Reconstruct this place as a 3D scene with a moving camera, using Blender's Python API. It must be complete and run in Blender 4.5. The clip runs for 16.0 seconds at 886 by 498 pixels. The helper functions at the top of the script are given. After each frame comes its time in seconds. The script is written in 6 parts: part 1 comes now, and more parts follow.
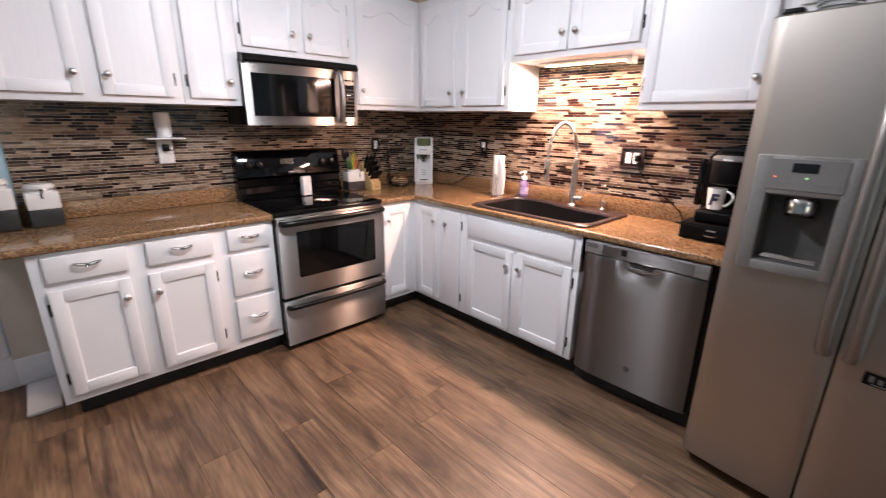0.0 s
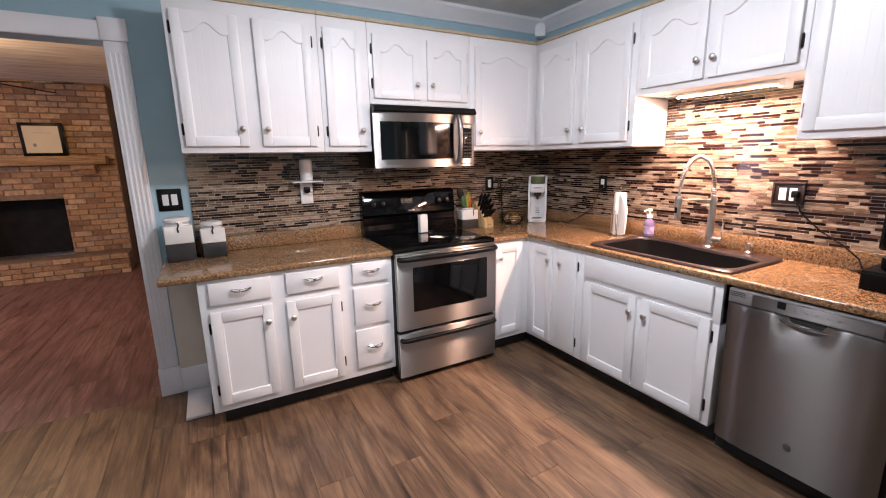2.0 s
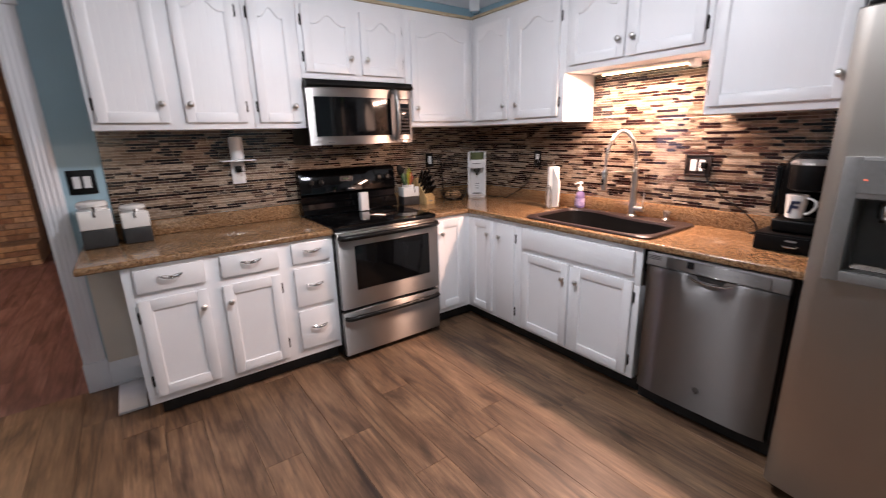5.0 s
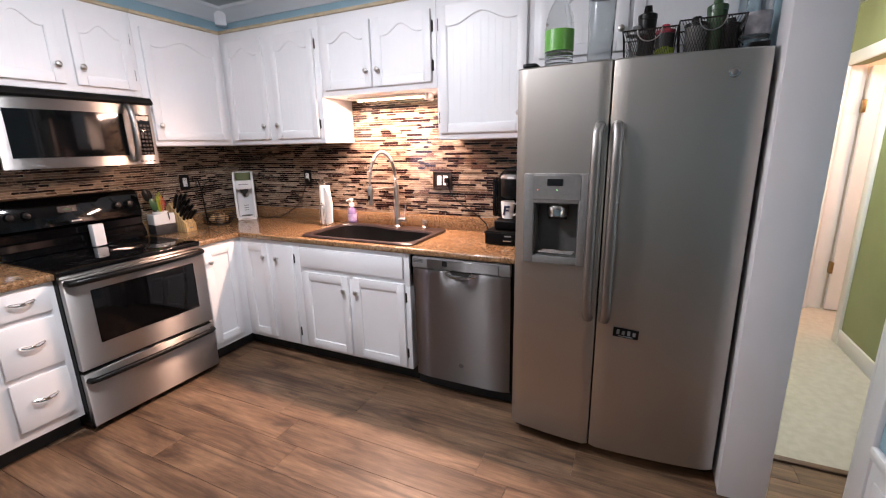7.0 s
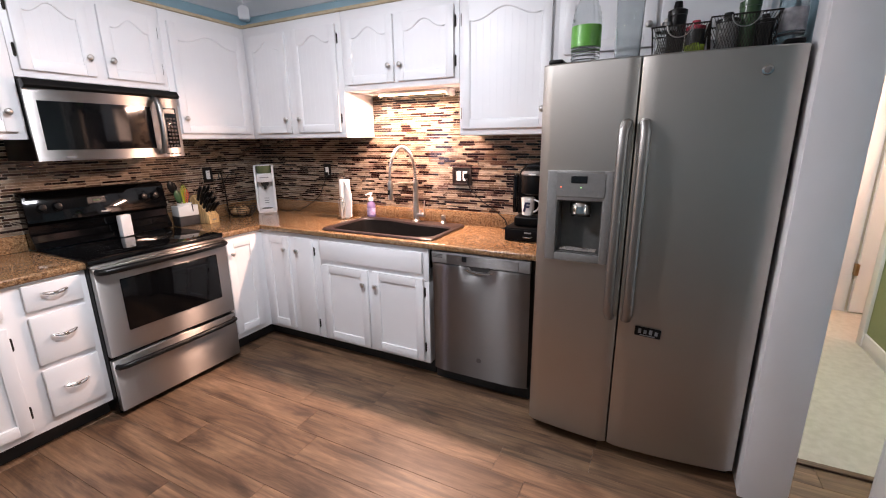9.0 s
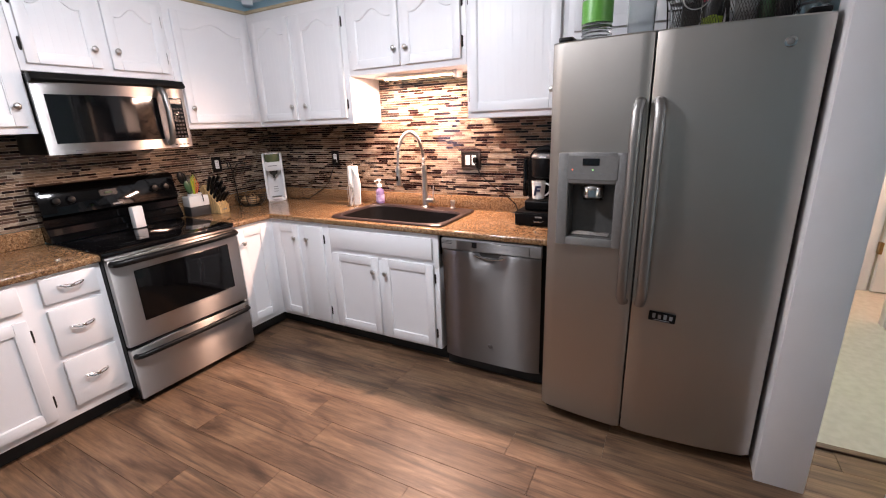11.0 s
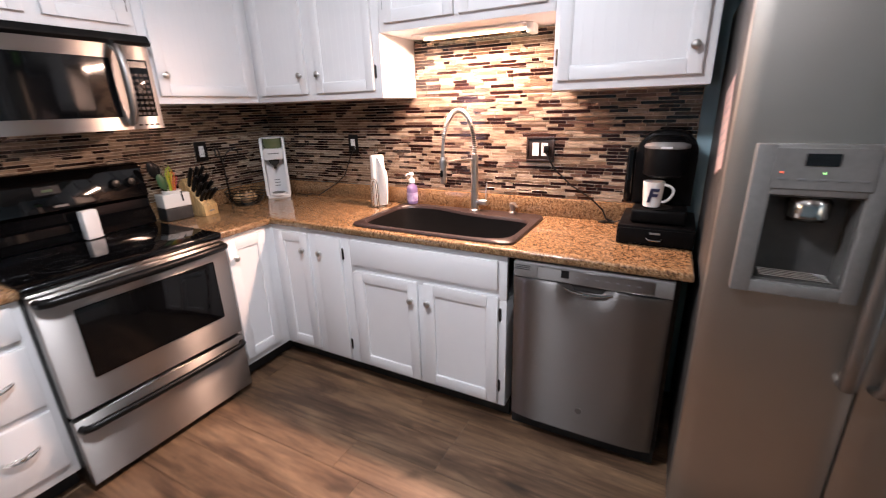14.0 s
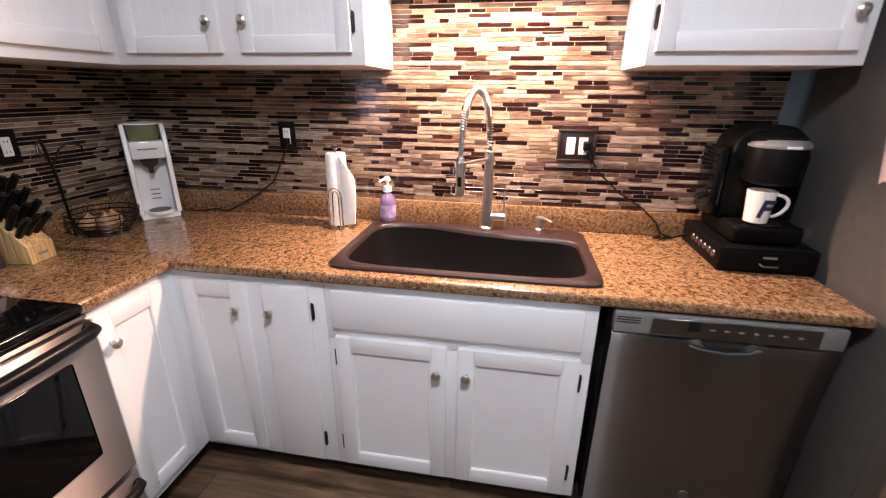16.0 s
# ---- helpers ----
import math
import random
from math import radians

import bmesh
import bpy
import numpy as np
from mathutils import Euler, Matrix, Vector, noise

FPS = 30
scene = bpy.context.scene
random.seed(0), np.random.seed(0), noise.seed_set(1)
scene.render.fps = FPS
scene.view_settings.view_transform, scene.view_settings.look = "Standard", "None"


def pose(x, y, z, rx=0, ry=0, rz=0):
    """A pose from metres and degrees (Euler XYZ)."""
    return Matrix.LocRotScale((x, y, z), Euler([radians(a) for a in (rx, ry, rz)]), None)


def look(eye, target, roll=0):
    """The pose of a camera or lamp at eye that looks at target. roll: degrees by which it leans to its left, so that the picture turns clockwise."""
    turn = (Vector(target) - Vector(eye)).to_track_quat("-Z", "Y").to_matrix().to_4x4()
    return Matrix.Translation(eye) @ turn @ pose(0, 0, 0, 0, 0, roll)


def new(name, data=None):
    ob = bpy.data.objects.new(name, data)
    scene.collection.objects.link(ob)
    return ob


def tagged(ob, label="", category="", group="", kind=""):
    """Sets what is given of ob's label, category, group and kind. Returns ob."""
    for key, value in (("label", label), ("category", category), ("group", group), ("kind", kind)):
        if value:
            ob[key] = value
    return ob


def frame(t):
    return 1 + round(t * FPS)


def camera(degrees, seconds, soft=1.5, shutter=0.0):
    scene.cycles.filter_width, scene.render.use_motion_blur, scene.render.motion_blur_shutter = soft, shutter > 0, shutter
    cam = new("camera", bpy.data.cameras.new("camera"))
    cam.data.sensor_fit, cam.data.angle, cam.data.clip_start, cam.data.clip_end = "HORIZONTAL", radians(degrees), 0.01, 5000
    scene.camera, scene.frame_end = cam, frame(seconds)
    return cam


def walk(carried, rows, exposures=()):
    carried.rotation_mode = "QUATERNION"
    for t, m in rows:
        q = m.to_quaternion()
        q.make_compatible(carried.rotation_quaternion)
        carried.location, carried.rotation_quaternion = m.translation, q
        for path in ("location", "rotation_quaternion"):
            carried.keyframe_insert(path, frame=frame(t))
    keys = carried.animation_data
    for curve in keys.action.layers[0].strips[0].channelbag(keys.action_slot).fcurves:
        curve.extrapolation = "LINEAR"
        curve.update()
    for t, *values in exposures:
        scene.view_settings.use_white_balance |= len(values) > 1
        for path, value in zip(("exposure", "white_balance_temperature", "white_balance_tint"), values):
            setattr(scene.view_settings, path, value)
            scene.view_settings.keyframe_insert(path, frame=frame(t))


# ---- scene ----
cam = camera(92.3, 16.0, soft=1.1, shutter=0.5)
PATH = [
    (0, (-2.711, -3.158, 1.474), (-1.396, -1.768, 0.893), 0.8),
    (0.5, (-2.694, -3.147, 1.471), (-1.544, -1.609, 0.913), 1.1),
    (1, (-2.704, -3.129, 1.471), (-1.648, -1.517, 0.935), 0.4),
    (1.5, (-2.703, -3.124, 1.476), (-1.716, -1.457, 0.976), 0.2),
    (2, (-2.724, -3.114, 1.483), (-1.786, -1.397, 1.067), -1.1),
    (2.5, (-2.724, -3.112, 1.485), (-1.791, -1.396, 1.055), -0.3),
    (3, (-2.739, -3.117, 1.474), (-1.845, -1.395, 0.989), -0.1),
    (3.2, (-2.743, -3.121, 1.47), (-1.847, -1.402, 0.979), -0.2),
    (5.3, (-2.715, -3.179, 1.474), (-1.456, -1.721, 0.937), -2.2),
    (5.5, (-2.715, -3.193, 1.473), (-1.303, -1.889, 0.921), -1.8),
    (6, (-2.741, -3.261, 1.479), (-1.065, -2.326, 0.917), -1.3),
    (6.5, (-2.756, -3.279, 1.488), (-1.011, -2.464, 0.947), -0.7),
    (7, (-2.769, -3.288, 1.503), (-1.01, -2.463, 1.03), -1.2),
    (7.5, (-2.777, -3.282, 1.51), (-1.027, -2.423, 1.061), -1.2),
    (8, (-2.782, -3.273, 1.508), (-1.052, -2.39, 1.029), -1.4),
    (8.2, (-2.786, -3.267, 1.506), (-1.062, -2.374, 1.027), -0.5),
    (10.3, (-2.803, -3.244, 1.518), (-1.065, -2.397, 1.003), -1.5),
    (10.5, (-2.758, -3.261, 1.51), (-1.051, -2.361, 0.985), -2.1),
    (11, (-2.772, -3.247, 1.516), (-1.085, -2.335, 0.949), -2.1),
    (11.5, (-2.765, -3.22, 1.511), (-1.104, -2.26, 0.945), -0.5),
    (12, (-2.727, -3.192, 1.509), (-1.216, -1.993, 0.981), -0.2),
    (12.5, (-2.682, -3.187, 1.533), (-1.205, -1.953, 0.991), -0.7),
    (13, (-2.58, -3.105, 1.5), (-1.077, -1.955, 0.853), -0.5),
    (13.5, (-2.418, -2.861, 1.51), (-0.783, -1.894, 0.883), -0.8),
    (14, (-2.243, -2.617, 1.488), (-0.575, -1.716, 0.852), -1.7),
    (14.5, (-2.025, -2.344, 1.48), (-0.284, -1.568, 0.877), -1.6),
    (15, (-1.944, -2.076, 1.473), (-0.174, -1.397, 0.838), -1.1),
    (15.5, (-1.887, -1.888, 1.472), (-0.045, -1.532, 0.781), -0.6),
    (16, (-1.794, -1.77, 1.458), (0.056, -1.462, 0.764), 0.6),
]
walk(cam, [(t, look(eye, target, roll)) for t, eye, target, roll in PATH],
     [(0, -0.12), (2.0, -0.12), (3.2, -0.22), (5.5, -0.40), (6.5, -0.1), (11.0, -0.1), (12.5, -0.13), (14.0, -0.2), (16.0, -0.3)])
# ---- end of walk ----

# ---- light ----
world = bpy.data.worlds.new("world")
scene.world = world
world.use_nodes = True
sky = world.node_tree.nodes.new("ShaderNodeTexSky")
sky.sky_type, sky.sun_disc, sky.sun_elevation, sky.sun_rotation = "NISHITA", False, radians(35), radians(200)
world.node_tree.nodes["Background"].inputs[1].default_value = 0.1
world.node_tree.links.new(sky.outputs[0], world.node_tree.nodes["Background"].inputs[0])


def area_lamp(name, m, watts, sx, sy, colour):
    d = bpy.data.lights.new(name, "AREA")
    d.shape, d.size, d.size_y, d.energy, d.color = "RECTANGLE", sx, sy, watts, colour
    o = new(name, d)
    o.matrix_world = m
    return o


def globe_lamp(name, place, watts, radius, colour):
    d = bpy.data.lights.new(name, "POINT")
    d.energy, d.shadow_soft_size, d.color = watts, radius, colour
    o = new(name, d)
    o.location = place
    return o


# ceiling lights of the kitchen, strip lamp over the sink, living and far room lamps, added fills
globe_lamp("lamp_kitchen", (-1.72, -1.82, 2.48), 45, 0.06, (0.91, 0.92, 1.0))
# downward emitter added below the kitchen globe to fill the floor
area_lamp("fill_kitchen_down", pose(-1.72, -1.82, 2.38), 30, 0.18, 0.18, (0.91, 0.92, 1.0))
globe_lamp("lamp_nook", (-3.40, -2.30, 2.48), 13, 0.06, (0.95, 0.92, 0.97))
# unseen fill, added to brighten the refrigerator and the white wall end
globe_lamp("fill_dining", (-2.50, -5.3, 2.48), 18, 0.10, (0.96, 0.93, 1.0))
area_lamp("lamp_sink", pose(-0.185, -1.66, 1.812, 0, 13, 0), 66, 0.06, 0.52, (1.0, 0.63, 0.48))
globe_lamp("lamp_living", (-4.65, 1.75, 2.25), 72, 0.10, (1.0, 0.68, 0.42))
# unseen fill behind the refrigerator wall, added to brighten the carpet
globe_lamp("fill_hall", (0.3, -4.0, 2.35), 92, 0.08, (1.0, 0.92, 0.90))
globe_lamp("lamp_far_room", (1.25, -5.45, 2.1), 52, 0.08, (1.0, 0.50, 0.32))
# faint fill from an added opening in the unseen south wall
area_lamp("fill_south_opening", pose(-3.6, -6.46, 1.4, 90, 0, 0), 5, 1.5, 1.2, (0.95, 0.94, 1.0))

# unseen west window, added for the violet tint on the living floor
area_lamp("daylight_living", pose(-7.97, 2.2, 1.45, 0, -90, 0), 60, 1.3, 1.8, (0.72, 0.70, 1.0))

# ---- materials ----


def mat(name, colour, rough=0.5, metal=0.0, second=None, scale=8.0, stretch=(1, 1, 1), bump=0.0, bump_scale=60.0,
        rough_var=0.0, random_tone=0.0, coat=0.0, alpha_glass=False, emit=0.0, coords="pos", spec=0.5, detail=6.0, mix=(0.35, 0.65)):
    m = bpy.data.materials.new(name)
    m.use_nodes = True
    nt = m.node_tree
    N, L = nt.nodes, nt.links
    b = N["Principled BSDF"]
    b.inputs["Base Color"].default_value = (*colour, 1)
    b.inputs["Roughness"].default_value = rough
    b.inputs["Metallic"].default_value = metal
    b.inputs["Specular IOR Level"].default_value = spec
    b.inputs["Coat Weight"].default_value = coat
    if alpha_glass:
        b.inputs["Transmission Weight"].default_value = 1.0
        b.inputs["IOR"].default_value = 1.3
    if emit:
        b.inputs["Emission Color"].default_value = (*colour, 1)
        b.inputs["Emission Strength"].default_value = emit
    if second or bump or rough_var or random_tone:
        geo = N.new("ShaderNodeNewGeometry")
        mp = N.new("ShaderNodeMapping")
        mp.inputs["Scale"].default_value = stretch
        L.new(geo.outputs["Position"], mp.inputs["Vector"])
        if random_tone:
            info = N.new("ShaderNodeObjectInfo")
            add = N.new("ShaderNodeVectorMath")
            add.operation = "MULTIPLY_ADD"
            add.inputs[1].default_value = (17.0, 29.0, 11.0)
            L.new(info.outputs["Random"], add.inputs[0])
            L.new(geo.outputs["Position"], add.inputs[2])
            L.new(add.outputs[0], mp.inputs["Vector"])
        n1 = N.new("ShaderNodeTexNoise")
        n1.inputs["Scale"].default_value, n1.inputs["Detail"].default_value = scale, detail
        L.new(mp.outputs[0], n1.inputs["Vector"])
        if second:
            ramp = N.new("ShaderNodeValToRGB")
            ramp.color_ramp.elements[0].position, ramp.color_ramp.elements[1].position = mix
            ramp.color_ramp.elements[0].color, ramp.color_ramp.elements[1].color = (*colour, 1), (*second, 1)
            L.new(n1.outputs[0], ramp.inputs[0])
            out = ramp.outputs[0]
            if random_tone:
                hsv = N.new("ShaderNodeHueSaturation")
                mr = N.new("ShaderNodeMapRange")
                mr.inputs["To Min"].default_value, mr.inputs["To Max"].default_value = 1 - random_tone, 1 + random_tone
                L.new(info.outputs["Random"], mr.inputs[0])
                L.new(mr.outputs[0], hsv.inputs["Value"])
                L.new(out, hsv.inputs["Color"])
                out = hsv.outputs[0]
            L.new(out, b.inputs["Base Color"])
        if rough_var:
            mr2 = N.new("ShaderNodeMapRange")
            mr2.inputs["From Min"].default_value, mr2.inputs["From Max"].default_value = 0.3, 0.7
            mr2.inputs["To Min"].default_value, mr2.inputs["To Max"].default_value = rough - rough_var, rough + rough_var
            L.new(n1.outputs[0], mr2.inputs[0])
            L.new(mr2.outputs[0], b.inputs["Roughness"])
        if bump:
            n2 = N.new("ShaderNodeTexNoise")
            n2.inputs["Scale"].default_value, n2.inputs["Detail"].default_value = bump_scale, 4
            L.new(mp.outputs[0], n2.inputs["Vector"])
            bp = N.new("ShaderNodeBump")
            bp.inputs["Strength"].default_value, bp.inputs["Distance"].default_value = bump, 0.004
            L.new(n2.outputs[0], bp.inputs["Height"])
            L.new(bp.outputs[0], b.inputs["Normal"])
    return m


def steel(name, colour, rough, stretch=0.75, streak=0.03, turn=0.25):
    """Brushed stainless: highlights drawn out upright, faint uneven sheen."""
    m = mat(name, colour, rough, 1.0, second=tuple(v * 1.08 for v in colour), scale=1.3)
    N, L = m.node_tree.nodes, m.node_tree.links
    b = N["Principled BSDF"]
    face, tg = N.new("ShaderNodeNewGeometry"), N.new("ShaderNodeVectorMath")
    tg.operation = "CROSS_PRODUCT"
    tg.inputs[0].default_value = (0, 0, 1)
    L.new(face.outputs["Normal"], tg.inputs[1])
    b.inputs["Anisotropic"].default_value = stretch
    b.inputs["Anisotropic Rotation"].default_value = turn
    L.new(tg.outputs[0], b.inputs["Tangent"])
    geo, mp, n = N.new("ShaderNodeNewGeometry"), N.new("ShaderNodeMapping"), N.new("ShaderNodeTexNoise")
    mp.inputs["Scale"].default_value = (5, 5, 900)
    n.inputs["Scale"].default_value, n.inputs["Detail"].default_value = 1.0, 3
    L.new(geo.outputs["Position"], mp.inputs[0])
    L.new(mp.outputs[0], n.inputs["Vector"])
    bp = N.new("ShaderNodeBump")
    bp.inputs["Strength"].default_value, bp.inputs["Distance"].default_value = streak, 0.001
    L.new(n.outputs[0], bp.inputs["Height"])
    L.new(bp.outputs[0], b.inputs["Normal"])
    return m


def palette(name, colours, rough, per_island, bump=0.15, veins=0.25, vein_scale=(12, 12, 60)):
    """Pieces that each take one of several colours, by object or by island, with mottling inside each."""
    m = bpy.data.materials.new(name)
    m.use_nodes = True
    N, L = m.node_tree.nodes, m.node_tree.links
    b = N["Principled BSDF"]
    ramp = N.new("ShaderNodeValToRGB")
    ramp.color_ramp.interpolation = "CONSTANT"
    total, at = sum(w for _, w in colours), 0.0
    for i, (c, w) in enumerate(colours):
        e = ramp.color_ramp.elements[0] if i == 0 else ramp.color_ramp.elements.new(at / total)
        if i == 0:
            ramp.color_ramp.elements.remove(ramp.color_ramp.elements[1])
        e.color = (*c, 1)
        at += w
    geo = N.new("ShaderNodeNewGeometry")
    if per_island:
        L.new(geo.outputs["Random Per Island"], ramp.inputs[0])
    else:
        L.new(N.new("ShaderNodeObjectInfo").outputs["Random"], ramp.inputs[0])
    mp = N.new("ShaderNodeMapping")
    mp.inputs["Scale"].default_value = vein_scale
    L.new(geo.outputs["Position"], mp.inputs[0])
    n = N.new("ShaderNodeTexNoise")
    n.inputs["Scale"].default_value, n.inputs["Detail"].default_value = 1.0, 8
    L.new(mp.outputs[0], n.inputs["Vector"])
    mr = N.new("ShaderNodeMapRange")
    mr.inputs["From Min"].default_value, mr.inputs["From Max"].default_value = 0.3, 0.7
    mr.inputs["To Min"].default_value, mr.inputs["To Max"].default_value = 1 - veins, 1 + veins
    L.new(n.outputs[0], mr.inputs[0])
    hsv = N.new("ShaderNodeHueSaturation")
    L.new(mr.outputs[0], hsv.inputs["Value"])
    L.new(ramp.outputs[0], hsv.inputs["Color"])
    L.new(hsv.outputs[0], b.inputs["Base Color"])
    b.inputs["Roughness"].default_value = rough
    bp = N.new("ShaderNodeBump")
    bp.inputs["Strength"].default_value, bp.inputs["Distance"].default_value = bump, 0.002
    L.new(n.outputs[0], bp.inputs["Height"])
    L.new(bp.outputs[0], b.inputs["Normal"])
    return m


def granite(name, tones, scale, rough):
    """Laminate with a granite print: three layers of speckle."""
    m = bpy.data.materials.new(name)
    m.use_nodes = True
    N, L = m.node_tree.nodes, m.node_tree.links
    b = N["Principled BSDF"]
    geo = N.new("ShaderNodeNewGeometry")
    n1 = N.new("ShaderNodeTexNoise")
    n1.inputs["Scale"].default_value, n1.inputs["Detail"].default_value, n1.inputs["Roughness"].default_value = scale, 9, 0.75
    L.new(geo.outputs["Position"], n1.inputs["Vector"])
    ramp = N.new("ShaderNodeValToRGB")
    els = ramp.color_ramp.elements
    els[0].position, els[0].color = 0.35, (*tones[0], 1)
    els[1].position, els[1].color = 0.66, (*tones[-1], 1)
    for i, t in enumerate(tones[1:-1]):
        e = els.new(0.34 + 0.32 * (i + 1) / (len(tones) - 1))
        e.color = (*t, 1)
    L.new(n1.outputs[0], ramp.inputs[0])
    n2 = N.new("ShaderNodeTexVoronoi")
    n2.inputs["Scale"].default_value = scale * 3.2
    L.new(geo.outputs["Position"], n2.inputs["Vector"])
    hsv = N.new("ShaderNodeHueSaturation")
    mr = N.new("ShaderNodeMapRange")
    mr.inputs["To Min"].default_value, mr.inputs["To Max"].default_value = 0.52, 1.42
    sep = N.new("ShaderNodeSeparateColor")
    L.new(n2.outputs["Color"], sep.inputs[0])
    L.new(sep.outputs[0], mr.inputs[0])
    L.new(mr.outputs[0], hsv.inputs["Value"])
    L.new(ramp.outputs[0], hsv.inputs["Color"])
    L.new(hsv.outputs[0], b.inputs["Base Color"])
    b.inputs["Roughness"].default_value = rough
    b.inputs["Coat Weight"].default_value = 0.3
    b.inputs["Coat Roughness"].default_value = 0.1
    return m


def wood(name, dark, mid, light, along, rough, tone):
    """Plank wood: long streaks along an axis ('x', 'y' or 'z'), knots and cathedral bands, shifted from piece to piece."""
    m = bpy.data.materials.new(name)
    m.use_nodes = True
    N, L = m.node_tree.nodes, m.node_tree.links
    b = N["Principled BSDF"]
    geo, info = N.new("ShaderNodeNewGeometry"), N.new("ShaderNodeObjectInfo")
    add = N.new("ShaderNodeVectorMath")
    add.operation = "MULTIPLY_ADD"
    add.inputs[1].default_value = (13.0, 31.0, 7.0)
    L.new(info.outputs["Random"], add.inputs[0])
    L.new(geo.outputs["Position"], add.inputs[2])

    def streak(across, length, detail, distortion):
        mp = N.new("ShaderNodeMapping")
        mp.inputs["Scale"].default_value = [length if a == along else across for a in "xyz"]
        L.new(add.outputs[0], mp.inputs[0])
        n = N.new("ShaderNodeTexNoise")
        n.inputs["Scale"].default_value, n.inputs["Detail"].default_value = 1.0, detail
        n.inputs["Distortion"].default_value = distortion
        L.new(mp.outputs[0], n.inputs["Vector"])
        return n.outputs[0]

    broad, fine = streak(7.0, 0.8, 6, 2.2), streak(150.0, 5.0, 8, 0.8)
    ramp = N.new("ShaderNodeValToRGB")
    els = ramp.color_ramp.elements
    els[0].position, els[0].color = 0.30, (*dark, 1)
    els[1].position, els[1].color = 0.68, (*light, 1)
    e = els.new(0.47)
    e.color = (*mid, 1)
    L.new(broad, ramp.inputs[0])
    mr = N.new("ShaderNodeMapRange")
    mr.inputs["From Min"].default_value, mr.inputs["From Max"].default_value = 0.3, 0.7
    mr.inputs["To Min"].default_value, mr.inputs["To Max"].default_value = 0.45, 1.38
    L.new(fine, mr.inputs[0])
    mr3 = N.new("ShaderNodeMapRange")
    mr3.inputs["To Min"].default_value, mr3.inputs["To Max"].default_value = 1 - tone, 1 + tone
    L.new(info.outputs["Random"], mr3.inputs[0])
    # cathedral figure: bent bands along the grain
    mpw = N.new("ShaderNodeMapping")
    mpw.inputs["Scale"].default_value = [0.10 if a == along else 1.0 for a in "xyz"]
    L.new(add.outputs[0], mpw.inputs[0])
    wv = N.new("ShaderNodeTexWave")
    wv.bands_direction = "X" if along != "x" else "Y"
    for key, value in (("Scale", 9.0), ("Distortion", 7.0), ("Detail", 4.0), ("Detail Scale", 2.2), ("Detail Roughness", 0.6)):
        wv.inputs[key].default_value = value
    L.new(mpw.outputs[0], wv.inputs["Vector"])
    mrw = N.new("ShaderNodeMapRange")
    mrw.inputs["From Min"].default_value, mrw.inputs["From Max"].default_value = 0.0, 0.45
    mrw.inputs["To Min"].default_value, mrw.inputs["To Max"].default_value = 0.80, 1.04
    L.new(wv.outputs["Fac"], mrw.inputs[0])
    mul0, mul = N.new("ShaderNodeMath"), N.new("ShaderNodeMath")
    mul0.operation = mul.operation = "MULTIPLY"
    L.new(mr.outputs[0], mul0.inputs[0])
    L.new(mrw.outputs[0], mul0.inputs[1])
    L.new(mul0.outputs[0], mul.inputs[0])
    L.new(mr3.outputs[0], mul.inputs[1])
    hsv = N.new("ShaderNodeHueSaturation")
    L.new(mul.outputs[0], hsv.inputs["Value"])
    L.new(ramp.outputs[0], hsv.inputs["Color"])
    L.new(hsv.outputs[0], b.inputs["Base Color"])
    mr2 = N.new("ShaderNodeMapRange")
    mr2.inputs["To Min"].default_value, mr2.inputs["To Max"].default_value = rough + 0.1, rough - 0.06
    L.new(fine, mr2.inputs[0])
    L.new(mr2.outputs[0], b.inputs["Roughness"])
    bp = N.new("ShaderNodeBump")
    bp.inputs["Strength"].default_value, bp.inputs["Distance"].default_value = 0.12, 0.002
    L.new(fine, bp.inputs["Height"])
    L.new(bp.outputs[0], b.inputs["Normal"])
    return m


